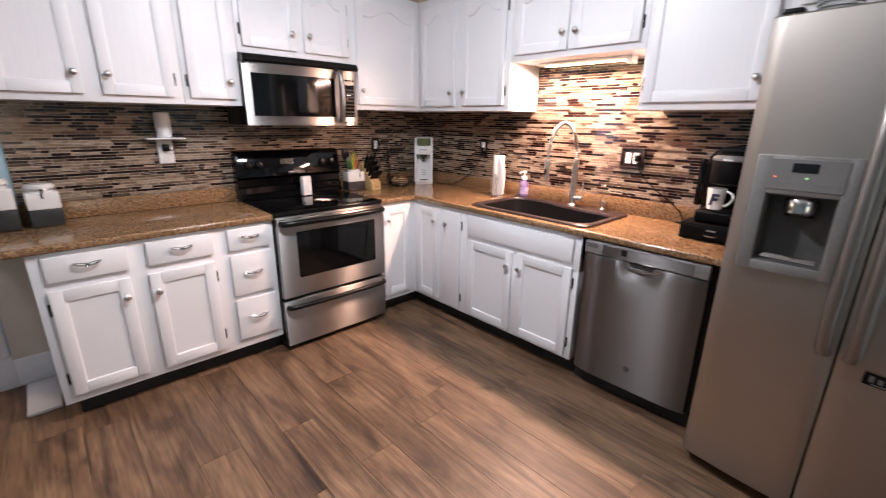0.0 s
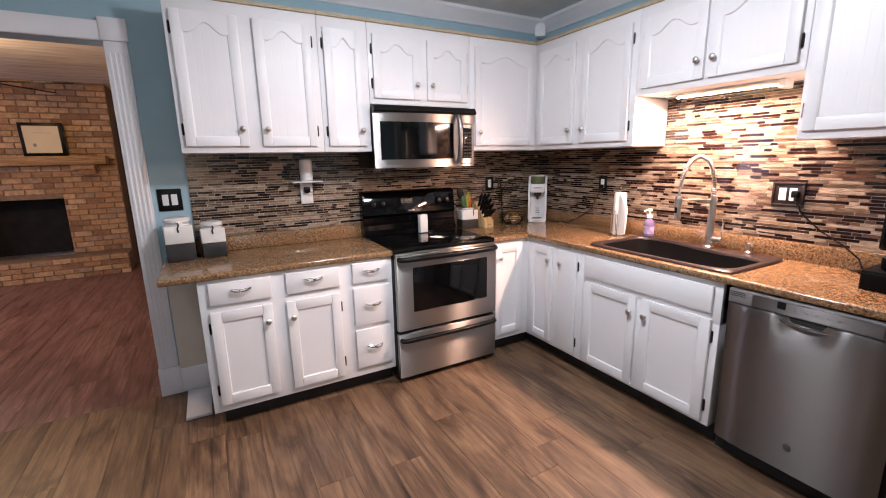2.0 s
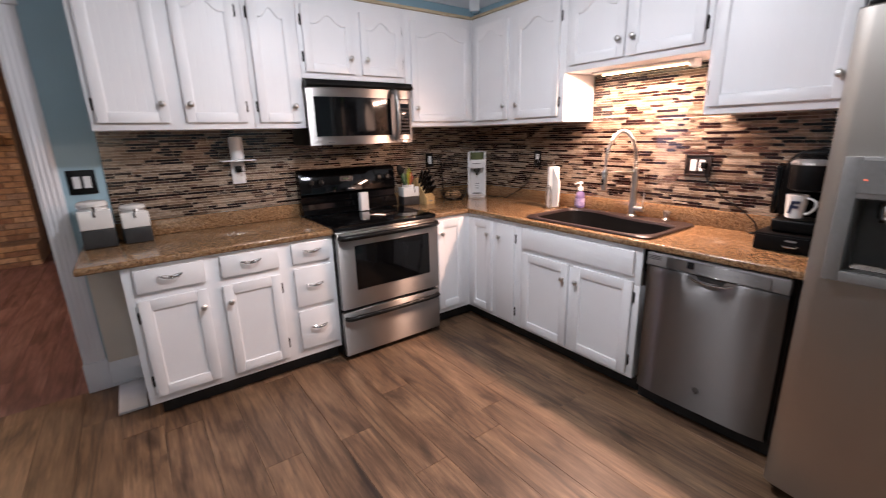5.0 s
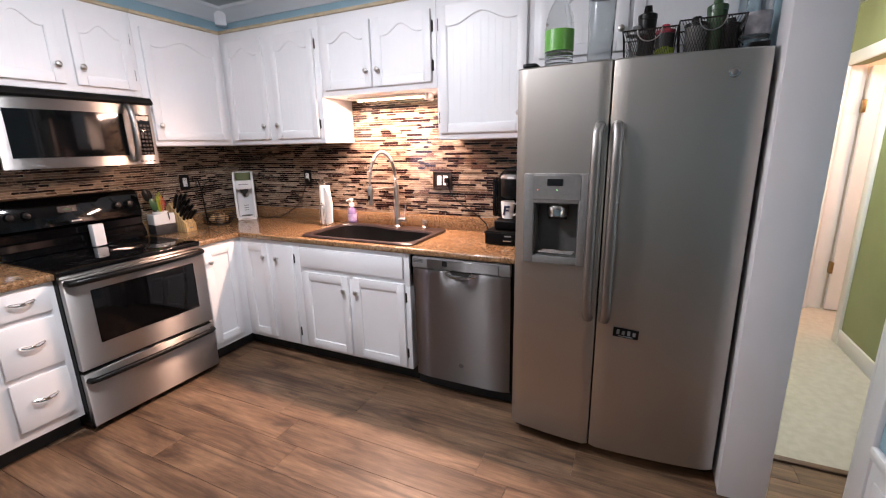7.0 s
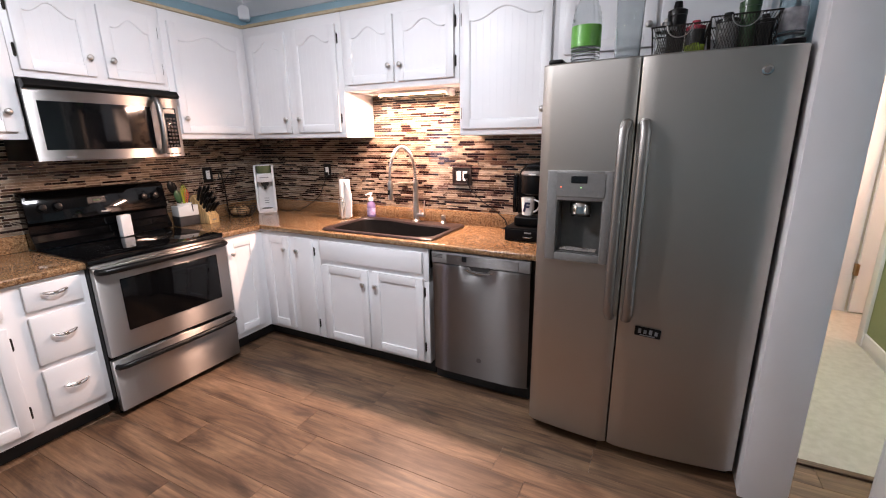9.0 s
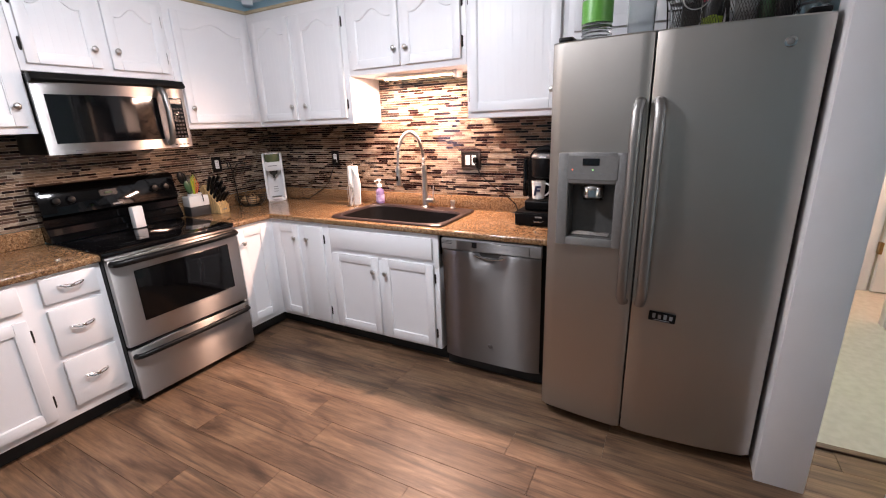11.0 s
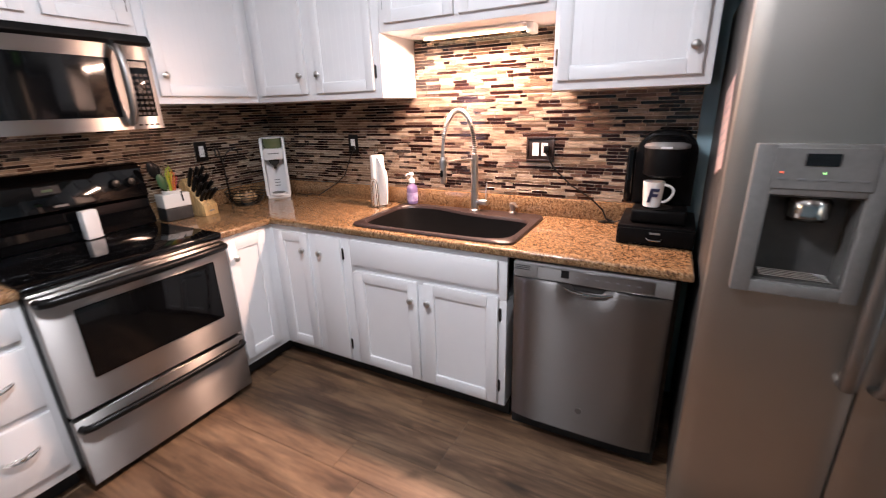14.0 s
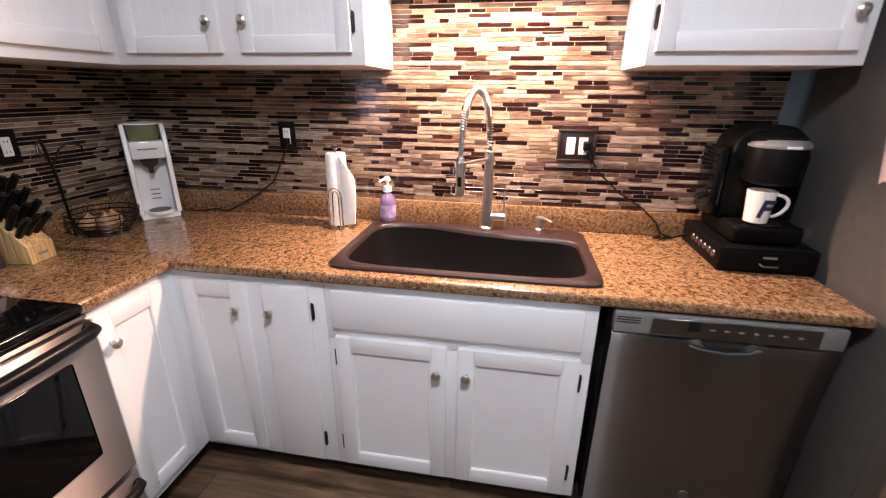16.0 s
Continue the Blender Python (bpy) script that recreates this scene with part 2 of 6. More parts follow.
def plank_print(name, dark, mid, light, rough, tone):
    """Vinyl plank with a printed oak grain along y: soft broad tones, dark drawn-out streaks, fine pores, cathedral figure and knots."""
    m = bpy.data.materials.new(name)
    m.use_nodes = True
    N, L = m.node_tree.nodes, m.node_tree.links
    b = N["Principled BSDF"]
    geo, info = N.new("ShaderNodeNewGeometry"), N.new("ShaderNodeObjectInfo")
    shift = N.new("ShaderNodeVectorMath")
    shift.operation = "MULTIPLY_ADD"
    shift.inputs[1].default_value = (13.0, 31.0, 7.0)
    L.new(info.outputs["Random"], shift.inputs[0])
    L.new(geo.outputs["Position"], shift.inputs[2])

    def noise_at(across, length, detail, distortion, roughness=0.55):
        mp, n = N.new("ShaderNodeMapping"), N.new("ShaderNodeTexNoise")
        mp.inputs["Scale"].default_value = (across, length, across)
        n.inputs["Scale"].default_value, n.inputs["Detail"].default_value = 1.0, detail
        n.inputs["Distortion"].default_value, n.inputs["Roughness"].default_value = distortion, roughness
        L.new(shift.outputs[0], mp.inputs[0])
        L.new(mp.outputs[0], n.inputs["Vector"])
        return n.outputs[0]

    def remap(socket, f0, f1, t0, t1):
        r = N.new("ShaderNodeMapRange")
        for key, value in (("From Min", f0), ("From Max", f1), ("To Min", t0), ("To Max", t1)):
            r.inputs[key].default_value = value
        L.new(socket, r.inputs[0])
        return r.outputs[0]

    def times(p, q):
        r = N.new("ShaderNodeMath")
        r.operation = "MULTIPLY"
        L.new(p, r.inputs[0])
        L.new(q, r.inputs[1])
        return r.outputs[0]

    ramp = N.new("ShaderNodeValToRGB")
    els = ramp.color_ramp.elements
    els[0].position, els[0].color = 0.30, (*dark, 1)
    els[1].position, els[1].color = 0.70, (*light, 1)
    els.new(0.48).color = (*mid, 1)
    L.new(noise_at(5.0, 1.0, 6, 2.2), ramp.inputs[0])
    pores = noise_at(120.0, 4.0, 6, 0.5)
    streaks = remap(noise_at(17.0, 0.6, 5, 1.4, 0.6), 0.53, 0.68, 1.0, 0.40)
    knots = remap(noise_at(6.0, 3.2, 2, 0.4), 0.66, 0.76, 1.0, 0.45)
    wave_map, wave = N.new("ShaderNodeMapping"), N.new("ShaderNodeTexWave")
    wave_map.inputs["Scale"].default_value = (1.0, 0.12, 1.0)
    wave.bands_direction = "X"
    for key, value in (("Scale", 8.0), ("Distortion", 9.0), ("Detail", 3.0), ("Detail Scale", 1.6), ("Detail Roughness", 0.55)):
        wave.inputs[key].default_value = value
    L.new(shift.outputs[0], wave_map.inputs[0])
    L.new(wave_map.outputs[0], wave.inputs["Vector"])
    figure = times(remap(wave.outputs["Fac"], 0.0, 0.5, 0.88, 1.03), remap(noise_at(34.0, 3.0, 5, 1.8, 0.65), 0.34, 0.66, 0.74, 1.20))
    value = times(times(remap(pores, 0.3, 0.7, 0.87, 1.12), streaks), times(figure, times(knots, remap(info.outputs["Random"], 0.0, 1.0, 1 - tone, 1 + tone))))
    hsv = N.new("ShaderNodeHueSaturation")
    L.new(value, hsv.inputs["Value"])
    L.new(ramp.outputs[0], hsv.inputs["Color"])
    L.new(hsv.outputs[0], b.inputs["Base Color"])
    L.new(remap(pores, 0.3, 0.7, rough + 0.10, rough - 0.05), b.inputs["Roughness"])
    bp = N.new("ShaderNodeBump")
    bp.inputs["Strength"].default_value, bp.inputs["Distance"].default_value = 0.15, 0.002
    L.new(pores, bp.inputs["Height"])
    L.new(bp.outputs[0], b.inputs["Normal"])
    return m


M_WHITE = mat("white_cabinet_paint", (0.82, 0.82, 0.835), 0.40, second=(0.79, 0.79, 0.81), scale=4.0, bump=0.08, bump_scale=110)
M_TRIM = mat("white_trim_paint", (0.84, 0.83, 0.85), 0.35, second=(0.80, 0.79, 0.81), scale=2.5, bump=0.05)
M_BLUE = mat("blue_wall_paint", (0.33, 0.49, 0.57), 0.7, second=(0.37, 0.53, 0.60), scale=2.2, bump=0.25, bump_scale=160)
M_CREAM = mat("cream_wall_paint", (0.72, 0.64, 0.54), 0.7, second=(0.66, 0.58, 0.49), scale=3, bump=0.2, bump_scale=160)
M_GREEN = mat("green_wall_paint", (0.24, 0.27, 0.13), 0.75, second=(0.28, 0.31, 0.16), scale=2, bump=0.2, bump_scale=160)
M_CEIL = mat("ceiling_paint", (0.76, 0.76, 0.75), 0.85, second=(0.70, 0.70, 0.69), scale=5, bump=0.6, bump_scale=45)
M_CEIL_L = mat("living_ceiling_texture", (0.70, 0.62, 0.52), 0.9, second=(0.50, 0.42, 0.34), scale=5, stretch=(0.4, 3, 1), bump=0.9, bump_scale=12)
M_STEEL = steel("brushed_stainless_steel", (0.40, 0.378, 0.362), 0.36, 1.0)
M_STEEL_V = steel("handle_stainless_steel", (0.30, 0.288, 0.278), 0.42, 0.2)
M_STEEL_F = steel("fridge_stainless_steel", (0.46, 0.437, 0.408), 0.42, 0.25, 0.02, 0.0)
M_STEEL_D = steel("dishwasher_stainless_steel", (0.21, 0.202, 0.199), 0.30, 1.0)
M_FSIDE = mat("grey_fridge_side", (0.10, 0.092, 0.087), 0.42, 0.2, second=(0.088, 0.081, 0.077), scale=40, bump=0.15, bump_scale=300)
M_CHROME = mat("polished_chrome", (0.72, 0.71, 0.70), 0.14, 1.0, second=(0.66, 0.65, 0.64), scale=9, rough_var=0.04)
M_NICKEL = mat("brushed_nickel", (0.60, 0.58, 0.56), 0.33, 1.0, second=(0.66, 0.64, 0.62), scale=30, rough_var=0.05)
M_BLACKGLASS = mat("black_glass", (0.002, 0.002, 0.0023), 0.06, second=(0.003, 0.003, 0.0034), scale=4, rough_var=0.02, spec=0.30)
M_BLACK = mat("black_plastic", (0.0035, 0.0034, 0.0036), 0.30, second=(0.005, 0.0048, 0.005), scale=40, bump=0.03, bump_scale=250, spec=0.22)
M_COFFEE = mat("matt_black_plastic", (0.003, 0.0028, 0.003), 0.42, second=(0.004, 0.0038, 0.004), scale=40, bump=0.03, bump_scale=250, spec=0.08)
M_RING = mat("dim_burner_print", (0.007, 0.007, 0.0073), 0.2, second=(0.009, 0.009, 0.0093), scale=40)
M_TAN = mat("tan_wood_strip", (0.50, 0.42, 0.29), 0.6, second=(0.42, 0.34, 0.22), scale=20)
# near-black colour carrying the shade of recesses; also the bed below planks
M_DARK = mat("recess_black", (0.012, 0.011, 0.011), 0.7, second=(0.02, 0.018, 0.017), scale=12, bump=0.1)
M_HINGE = mat("dark_bronze_metal", (0.02, 0.018, 0.016), 0.45, 0.6, second=(0.035, 0.03, 0.026), scale=60)
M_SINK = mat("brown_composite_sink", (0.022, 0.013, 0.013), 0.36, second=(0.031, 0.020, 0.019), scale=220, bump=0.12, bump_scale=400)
# the rim's composite made blacker, with the shade inside the bowl in its colour
M_SINKBOWL = mat("shaded_composite_bowl", (0.007, 0.006, 0.006), 0.6, second=(0.010, 0.009, 0.009), scale=220, bump=0.12, bump_scale=400, spec=0.08)
M_WHITEP = mat("white_plastic", (0.78, 0.78, 0.79), 0.3, second=(0.74, 0.74, 0.75), scale=12)
M_CERAMIC = mat("white_glazed_ceramic", (0.76, 0.75, 0.73), 0.12, second=(0.70, 0.69, 0.67), scale=6, coat=0.4)
M_BLACKCER = mat("black_chalk_glaze", (0.016, 0.016, 0.017), 0.45, second=(0.028, 0.028, 0.029), scale=14, bump=0.08)
M_PAPER = mat("white_paper_towel", (0.80, 0.79, 0.77), 0.9, second=(0.75, 0.74, 0.72), scale=90, bump=0.4, bump_scale=220)
M_GREYP = mat("silver_grey_plastic", (0.205, 0.20, 0.197), 0.4, 0.25, second=(0.225, 0.22, 0.217), scale=60)
M_GROUT = mat("beige_grout", (0.55, 0.465, 0.38), 0.85, second=(0.47, 0.395, 0.32), scale=60, bump=0.3, bump_scale=200)
M_COUNTER = granite("granite_print_laminate", [(0.024, 0.012, 0.007), (0.120, 0.060, 0.026), (0.235, 0.132, 0.062), (0.33, 0.215, 0.122), (0.095, 0.050, 0.025)], 76.0, 0.16)
M_FLOOR = plank_print("brown_vinyl_plank", (0.056, 0.030, 0.018), (0.150, 0.086, 0.049), (0.240, 0.147, 0.087), 0.42, 0.13)
# the kitchen plank again, recoloured for the violet light next door
M_FLOOR_L = plank_print("violet_lit_plank", (0.090, 0.043, 0.040), (0.180, 0.092, 0.084), (0.250, 0.145, 0.130), 0.34, 0.15)
M_OAK = wood("orange_oak", (0.30, 0.15, 0.05), (0.42, 0.23, 0.09), (0.52, 0.31, 0.14), "x", 0.5, 0.1)
M_BLOCK = wood("pale_beech", (0.50, 0.32, 0.13), (0.55, 0.36, 0.16), (0.59, 0.40, 0.19), "z", 0.45, 0.05)
M_CARPET = mat("beige_carpet", (0.57, 0.54, 0.48), 0.95, second=(0.50, 0.47, 0.41), scale=22, bump=1.0, bump_scale=260)
# black for dark openings: firebox soot with its shade, and the doorway slab
M_OPENING = mat("opening_black", (0.005, 0.0045, 0.004), 0.95, second=(0.013, 0.010, 0.008), scale=7, bump=0.4)
M_MORTAR = mat("grey_mortar", (0.25, 0.165, 0.105), 0.95, second=(0.19, 0.125, 0.08), scale=20, bump=0.5)
M_BRICK = palette("tan_brick", [((0.42, 0.25, 0.13), 3), ((0.36, 0.20, 0.10), 3), ((0.48, 0.30, 0.17), 3), ((0.25, 0.13, 0.07), 2), ((0.33, 0.21, 0.13), 2)], 0.9, True, 0.6, 0.25, (25, 25, 25))
TILES = [((0.29, 0.224, 0.168), 5), ((0.215, 0.156, 0.110), 4), ((0.130, 0.086, 0.058), 3), ((0.100, 0.058, 0.043), 2), ((0.013, 0.0040, 0.003), 6),
         ((0.028, 0.011, 0.008), 1.5), ((0.080, 0.051, 0.034), 1.5)]
M_TILE = palette("mosaic_strip_tile", TILES, 0.12, False, 0.2, 0.42, (22, 22, 90))
M_TILE_J = palette("mosaic_strip_tile_joined", TILES, 0.12, True, 0.2, 0.42, (22, 22, 90))
M_GLASS = mat("clear_plastic", (0.93, 0.95, 0.95), 0.05, alpha_glass=True)
M_PET = mat("ridged_clear_plastic", (0.80, 0.83, 0.84), 0.10, second=(0.72, 0.76, 0.77), scale=30, bump=0.5, bump_scale=45, alpha_glass=True)
M_PET.node_tree.nodes["Principled BSDF"].inputs["Transmission Weight"].default_value = 0.94
M_PALE = mat("pale_label_paper", (0.36, 0.35, 0.37), 0.5, second=(0.22, 0.22, 0.24), scale=35)
M_GREENP = mat("green_label", (0.09, 0.31, 0.04), 0.35, second=(0.15, 0.41, 0.07), scale=14)
M_LIME = mat("lime_plastic", (0.38, 0.50, 0.03), 0.4, second=(0.32, 0.44, 0.03), scale=12)
M_RED = mat("red_plastic", (0.45, 0.03, 0.06), 0.35, second=(0.38, 0.025, 0.05), scale=12)
M_ORANGE = mat("orange_plastic", (0.62, 0.20, 0.03), 0.4, second=(0.55, 0.17, 0.03), scale=12)
M_YELLOW = mat("yellow_plastic", (0.66, 0.45, 0.04), 0.4, second=(0.58, 0.40, 0.04), scale=12)
M_DKGREEN = mat("dark_green_plastic", (0.03, 0.075, 0.03), 0.3, second=(0.04, 0.09, 0.035), scale=12)
M_SAGE = mat("sage_green_tinted_plastic", (0.12, 0.14, 0.065), 0.2, second=(0.15, 0.17, 0.085), scale=9, coat=0.3)
M_LILAC = mat("lilac_soap", (0.13, 0.09, 0.21), 0.10, second=(0.21, 0.16, 0.30), scale=10, coat=0.5)
M_PINK = mat("pink_paper", (0.72, 0.52, 0.48), 0.8, second=(0.66, 0.46, 0.43), scale=14)
M_LAMP = mat("lit_diffuser", (1.0, 0.72, 0.45), 0.5, emit=9.0)
M_LAMPC = mat("lit_ceiling_diffuser", (1.0, 0.94, 0.88), 0.5, emit=4.0)
M_LCD = mat("lcd_window", (0.006, 0.007, 0.008), 0.25, second=(0.009, 0.010, 0.012), scale=20)
M_REDLED = mat("red_led", (1.0, 0.12, 0.05), 0.5, emit=3.0)
M_GREENLED = mat("green_led", (0.4, 1.0, 0.3), 0.5, emit=2.0)
M_FRUIT = mat("brown_onion_skin", (0.42, 0.26, 0.12), 0.5, second=(0.30, 0.16, 0.07), scale=20, stretch=(3, 3, 1))
M_BRASS = mat("antique_brass", (0.36, 0.24, 0.11), 0.35, 0.9, second=(0.28, 0.18, 0.08), scale=30)
M_CORK = mat("cream_parchment", (0.72, 0.60, 0.40), 0.8, second=(0.66, 0.54, 0.34), scale=5)
M_WALNUT = mat("dark_walnut", (0.014, 0.0065, 0.005), 0.4, second=(0.020, 0.010, 0.007), scale=14, stretch=(1, 1, 5))
M_DIMLED = mat("dim_green_digits", (0.02, 0.05, 0.018), 0.5, emit=0.02)
M_INK = mat("dark_blue_ink", (0.02, 0.025, 0.06), 0.4)
M_KEY = mat("dim_key_print", (0.012, 0.006, 0.006), 0.5, second=(0.018, 0.009, 0.009), scale=60)
M_GREYTXT = mat("grey_print", (0.20, 0.20, 0.21), 0.5)

# ---- building helpers ----
RANGE = Matrix.Identity(4)
SINK = pose(0, 0, 0, 0, 0, -90)


def thing(name, m, label, category, group="", kind=""):
    e = new(name)
    e.empty_display_size = 0.05
    e.matrix_world = m
    return tagged(e, label, category, group, kind)


def finish(bm, name, material, angle=38):
    bmesh.ops.recalc_face_normals(bm, faces=bm.faces)
    me = bpy.data.meshes.new(name)
    bm.to_mesh(me)
    bm.free()
    me.materials.append(material)
    me.polygons.foreach_set("use_smooth", [True] * len(me.polygons))
    me.set_sharp_from_angle(angle=radians(angle))
    return me


def part(name, bm, material, parent, label="", m=None, angle=38):
    """A bmesh, in its thing's own axes, as one mesh object under a thing or part."""
    o = new(name, finish(bm, name, material, angle))
    o.parent = parent
    if m is not None:
        o.matrix_local = m
    return tagged(o, label)


def structure(name, bm, material, label, category):
    o = new(name, finish(bm, name, material))
    return tagged(o, label, category, kind="structure")


def box(x0, x1, y0, y1, z0, z1, r=0.0, bm=None, seg=2):
    bm = bm or bmesh.new()
    m = Matrix.LocRotScale(((x0 + x1) / 2, (y0 + y1) / 2, (z0 + z1) / 2), None, (abs(x1 - x0), abs(y1 - y0), abs(z1 - z0)))
    vs = bmesh.ops.create_cube(bm, size=1, matrix=m)["verts"]
    if r:
        es = list({e for v in vs for e in v.link_edges})
        bmesh.ops.bevel(bm, geom=es, offset=r, segments=seg, profile=0.5, affect="EDGES")
    return bm


def lathe(profile, n=24, bm=None, at=(0, 0, 0), m=None):
    """Turns (radius, height) pairs round z; closed with discs where the radius ends above zero."""
    bm = bm or bmesh.new()
    rings = []
    for r, z in profile:
        ring = [bm.verts.new((at[0] + r * math.cos(2 * math.pi * i / n), at[1] + r * math.sin(2 * math.pi * i / n), at[2] + z)) for i in range(n)]
        rings.append(ring)
    for a, b in zip(rings, rings[1:]):
        for i in range(n):
            bm.faces.new((a[i], a[(i + 1) % n], b[(i + 1) % n], b[i]))
    bm.faces.new(rings[0][::-1])
    bm.faces.new(rings[-1])
    if m is not None:
        bmesh.ops.transform(bm, matrix=m, verts=[v for ring in rings for v in ring])
    return bm


def tube(points, r, n=8, bm=None, radii=None):
    """A round bar along points."""
    bm = bm or bmesh.new()
    pts = [Vector(p) for p in points]
    up, rings = Vector((0.13, 0.21, 0.97)), []
    for i, p in enumerate(pts):
        d = (pts[min(i + 1, len(pts) - 1)] - pts[max(i - 1, 0)]).normalized()
        s = d.cross(up)
        if s.length < 0.05:
            s = d.cross(Vector((1, 0, 0)))
        s.normalize()
        u = s.cross(d).normalized()
        up = u
        rr = radii[i] if radii else r
        rings.append([bm.verts.new(p + rr * (math.cos(2 * math.pi * k / n) * s + math.sin(2 * math.pi * k / n) * u)) for k in range(n)])
    for a, b in zip(rings, rings[1:]):
        for k in range(n):
            bm.faces.new((a[k], a[(k + 1) % n], b[(k + 1) % n], b[k]))
    bm.faces.new(rings[0][::-1])
    bm.faces.new(rings[-1])
    return bm


def prism(outline, axis, a, b, bm=None, r=0.0):
    """A flat outline of 2D points, drawn in the plane across an axis, and given depth from a to b along it."""
    bm = bm or bmesh.new()

    def at(p, d):
        return {"x": (d, p[0], p[1]), "y": (p[0], d, p[1]), "z": (p[0], p[1], d)}[axis]
    v0, v1 = [bm.verts.new(at(p, a)) for p in outline], [bm.verts.new(at(p, b)) for p in outline]
    n = len(outline)
    fs = [bm.faces.new(v0), bm.faces.new(v1[::-1])]
    fs += [bm.faces.new((v0[i], v1[i], v1[(i + 1) % n], v0[(i + 1) % n])) for i in range(n)]
    if r:
        es = list({e for f in fs[:2] for e in f.edges})
        bmesh.ops.bevel(bm, geom=es, offset=r, segments=2, profile=0.5, affect="EDGES")
    return bm


def arc(p0, p1, p2, n=10):
    """A smooth bend from p0 by p1 to p2."""
    a, b, c = Vector(p0), Vector(p1), Vector(p2)
    return [(1 - t) ** 2 * a + 2 * t * (1 - t) * b + t * t * c for t in (i / n for i in range(n + 1))]

# ---- the room ----
CEIL = 2.62
structure("wall_north", box(-3.13, 0.14, 0.0, 0.14, 0, CEIL), M_BLUE, "blue painted wall behind the range and cabinets", "wall")
structure("wall_north_lintel", box(-4.30, -3.13, 0.0, 0.14, 2.15, CEIL), M_BLUE, "blue painted wall above the cased opening", "wall")
structure("wall_north_west", box(-6.0, -4.30, 0.0, 0.14, 0, CEIL), M_BLUE, "blue painted wall beside the opening", "wall")
structure("wall_east", box(0.0, 0.14, -3.72, 0.0, 0, CEIL), M_BLUE, "blue painted wall behind the sink", "wall")
structure("wall_fridge", box(-0.85, 0.0, -3.85, -3.700, 0, CEIL), M_BLUE, "short blue wall beside the refrigerator", "wall")
structure("wall_hall_lintel", box(-0.64, -0.52, -4.275, -3.85, 2.10, CEIL), M_BLUE, "blue wall above the hall opening", "wall")
# closing wall, hidden behind the stub wall
structure("wall_hall_side", box(-0.64, -0.52, -6.5, -4.275, 0, CEIL), M_BLUE, "unseen blue closing wall behind the hall stub", "wall")
# unseen west wall, added so the steel has a room to reflect
structure("wall_west", box(-6.14, -6.0, -6.5, 0.14, 0, CEIL), M_BLUE, "unseen blue wall, added to close the room for reflections", "wall")
# south wall, also unseen, with an opening added for the fill
for n_, (a, b, c, d) in enumerate([(-6.14, -4.4, 0, CEIL), (-2.8, -0.52, 0, CEIL), (-4.4, -2.8, 0, 0.75), (-4.4, -2.8, 2.05, CEIL)]):
    structure("wall_south_%d" % (n_ + 1), box(a, b, -6.62, -6.5, c, d), M_BLUE, "unseen blue wall round an added window opening", "wall")
structure("ceiling", box(-6.14, 0.14, -6.62, 0.0, CEIL, CEIL + 0.1), M_CEIL, "white textured ceiling", "ceiling")
structure("wall_cream_panel", box(-3.015, -2.84, -0.004, 0.0, 0.0, 0.87), M_CREAM, "cream painted lower wall under the counter end", "wall")


def crown(name, m, length):
    prof = [(0, 0), (-0.018, 0), (-0.03, 0.02), (-0.05, 0.03), (-0.075, 0.068), (-0.095, 0.08), (-0.10, 0.10), (0, 0.10)]
    o = structure(name, prism(prof, "x", 0, length), M_TRIM, "white crown moulding below the ceiling", "crown moulding")
    o.matrix_world = m
    return o


crown("trim_crown_north", pose(-6.0, 0, CEIL - 0.1), 6.0)
crown("trim_crown_east", pose(0, 0, CEIL - 0.1, 0, 0, -90), 3.72)
structure("trim_crown_corner", prism([(-0.022, -0.022), (-0.034, -0.008), (-0.06, -0.008), (-0.12, -0.06), (-0.06, -0.12), (-0.008, -0.06), (-0.008, -0.034)], "z", CEIL - 0.135, CEIL - 0.03, r=0.006), M_TRIM, "white corner block of the crown moulding", "crown moulding")


def casing(name, x0, x1, y, top, fluted=True, bm=None):
    """Fluted upright casing with plinth block, standing proud of a wall that faces -y."""
    bm = bm or bmesh.new()
    box(x0, x1, y - 0.018, y, 0.19, top, 0.003, bm)
    box(x0 - 0.006, x1 + 0.006, y - 0.026, y, 0, 0.19, 0.004, bm)
    if fluted:
        w = (x1 - x0) / 7
        for i in range(4):
            box(x0 + w * (0.9 + 1.5 * i), x0 + w * (1.7 + 1.5 * i), y - 0.023, y - 0.016, 0.24, top - 0.06, 0.002, bm, 1)
    return bm


def opening_trim(name, bm):
    return structure(name, bm, M_TRIM, "white fluted casing of the cased opening", "door casing")


bm = casing("", -3.13, -3.022, -0.001, 2.15)
box(-3.14, -3.012, -0.030, -0.001, 2.15, 2.27, 0.004, bm)
box(-3.132, -3.125, 0.0, 0.14, 0, 2.15, 0, bm)
opening_trim("trim_opening_east", bm)
opening_trim("trim_opening_head", box(-4.29, -3.14, -0.022, -0.001, 2.15, 2.25, 0.004))
opening_trim("trim_opening_west", casing("", -4.40, -4.30, -0.001, 2.15))
bm = box(-3.016, -2.845, -0.020, -0.0045, 0, 0.10, 0.002)
prism([(-0.020, 0.10), (-0.016, 0.12), (-0.012, 0.135), (-0.012, 0.15), (-0.0045, 0.16), (-0.0045, 0.10)], "x", -3.016, -2.845, bm)
box(-3.016, -2.845, -0.026, -0.0045, 0.0, 0.02, 0.004, bm)
structure("baseboard_north", bm, M_TRIM, "white moulded baseboard under the counter end", "baseboard")
# white cased end of the wall beside the refrigerator
bm = box(-0.875, -0.85, -3.862, -3.692, 0, CEIL, 0.003)
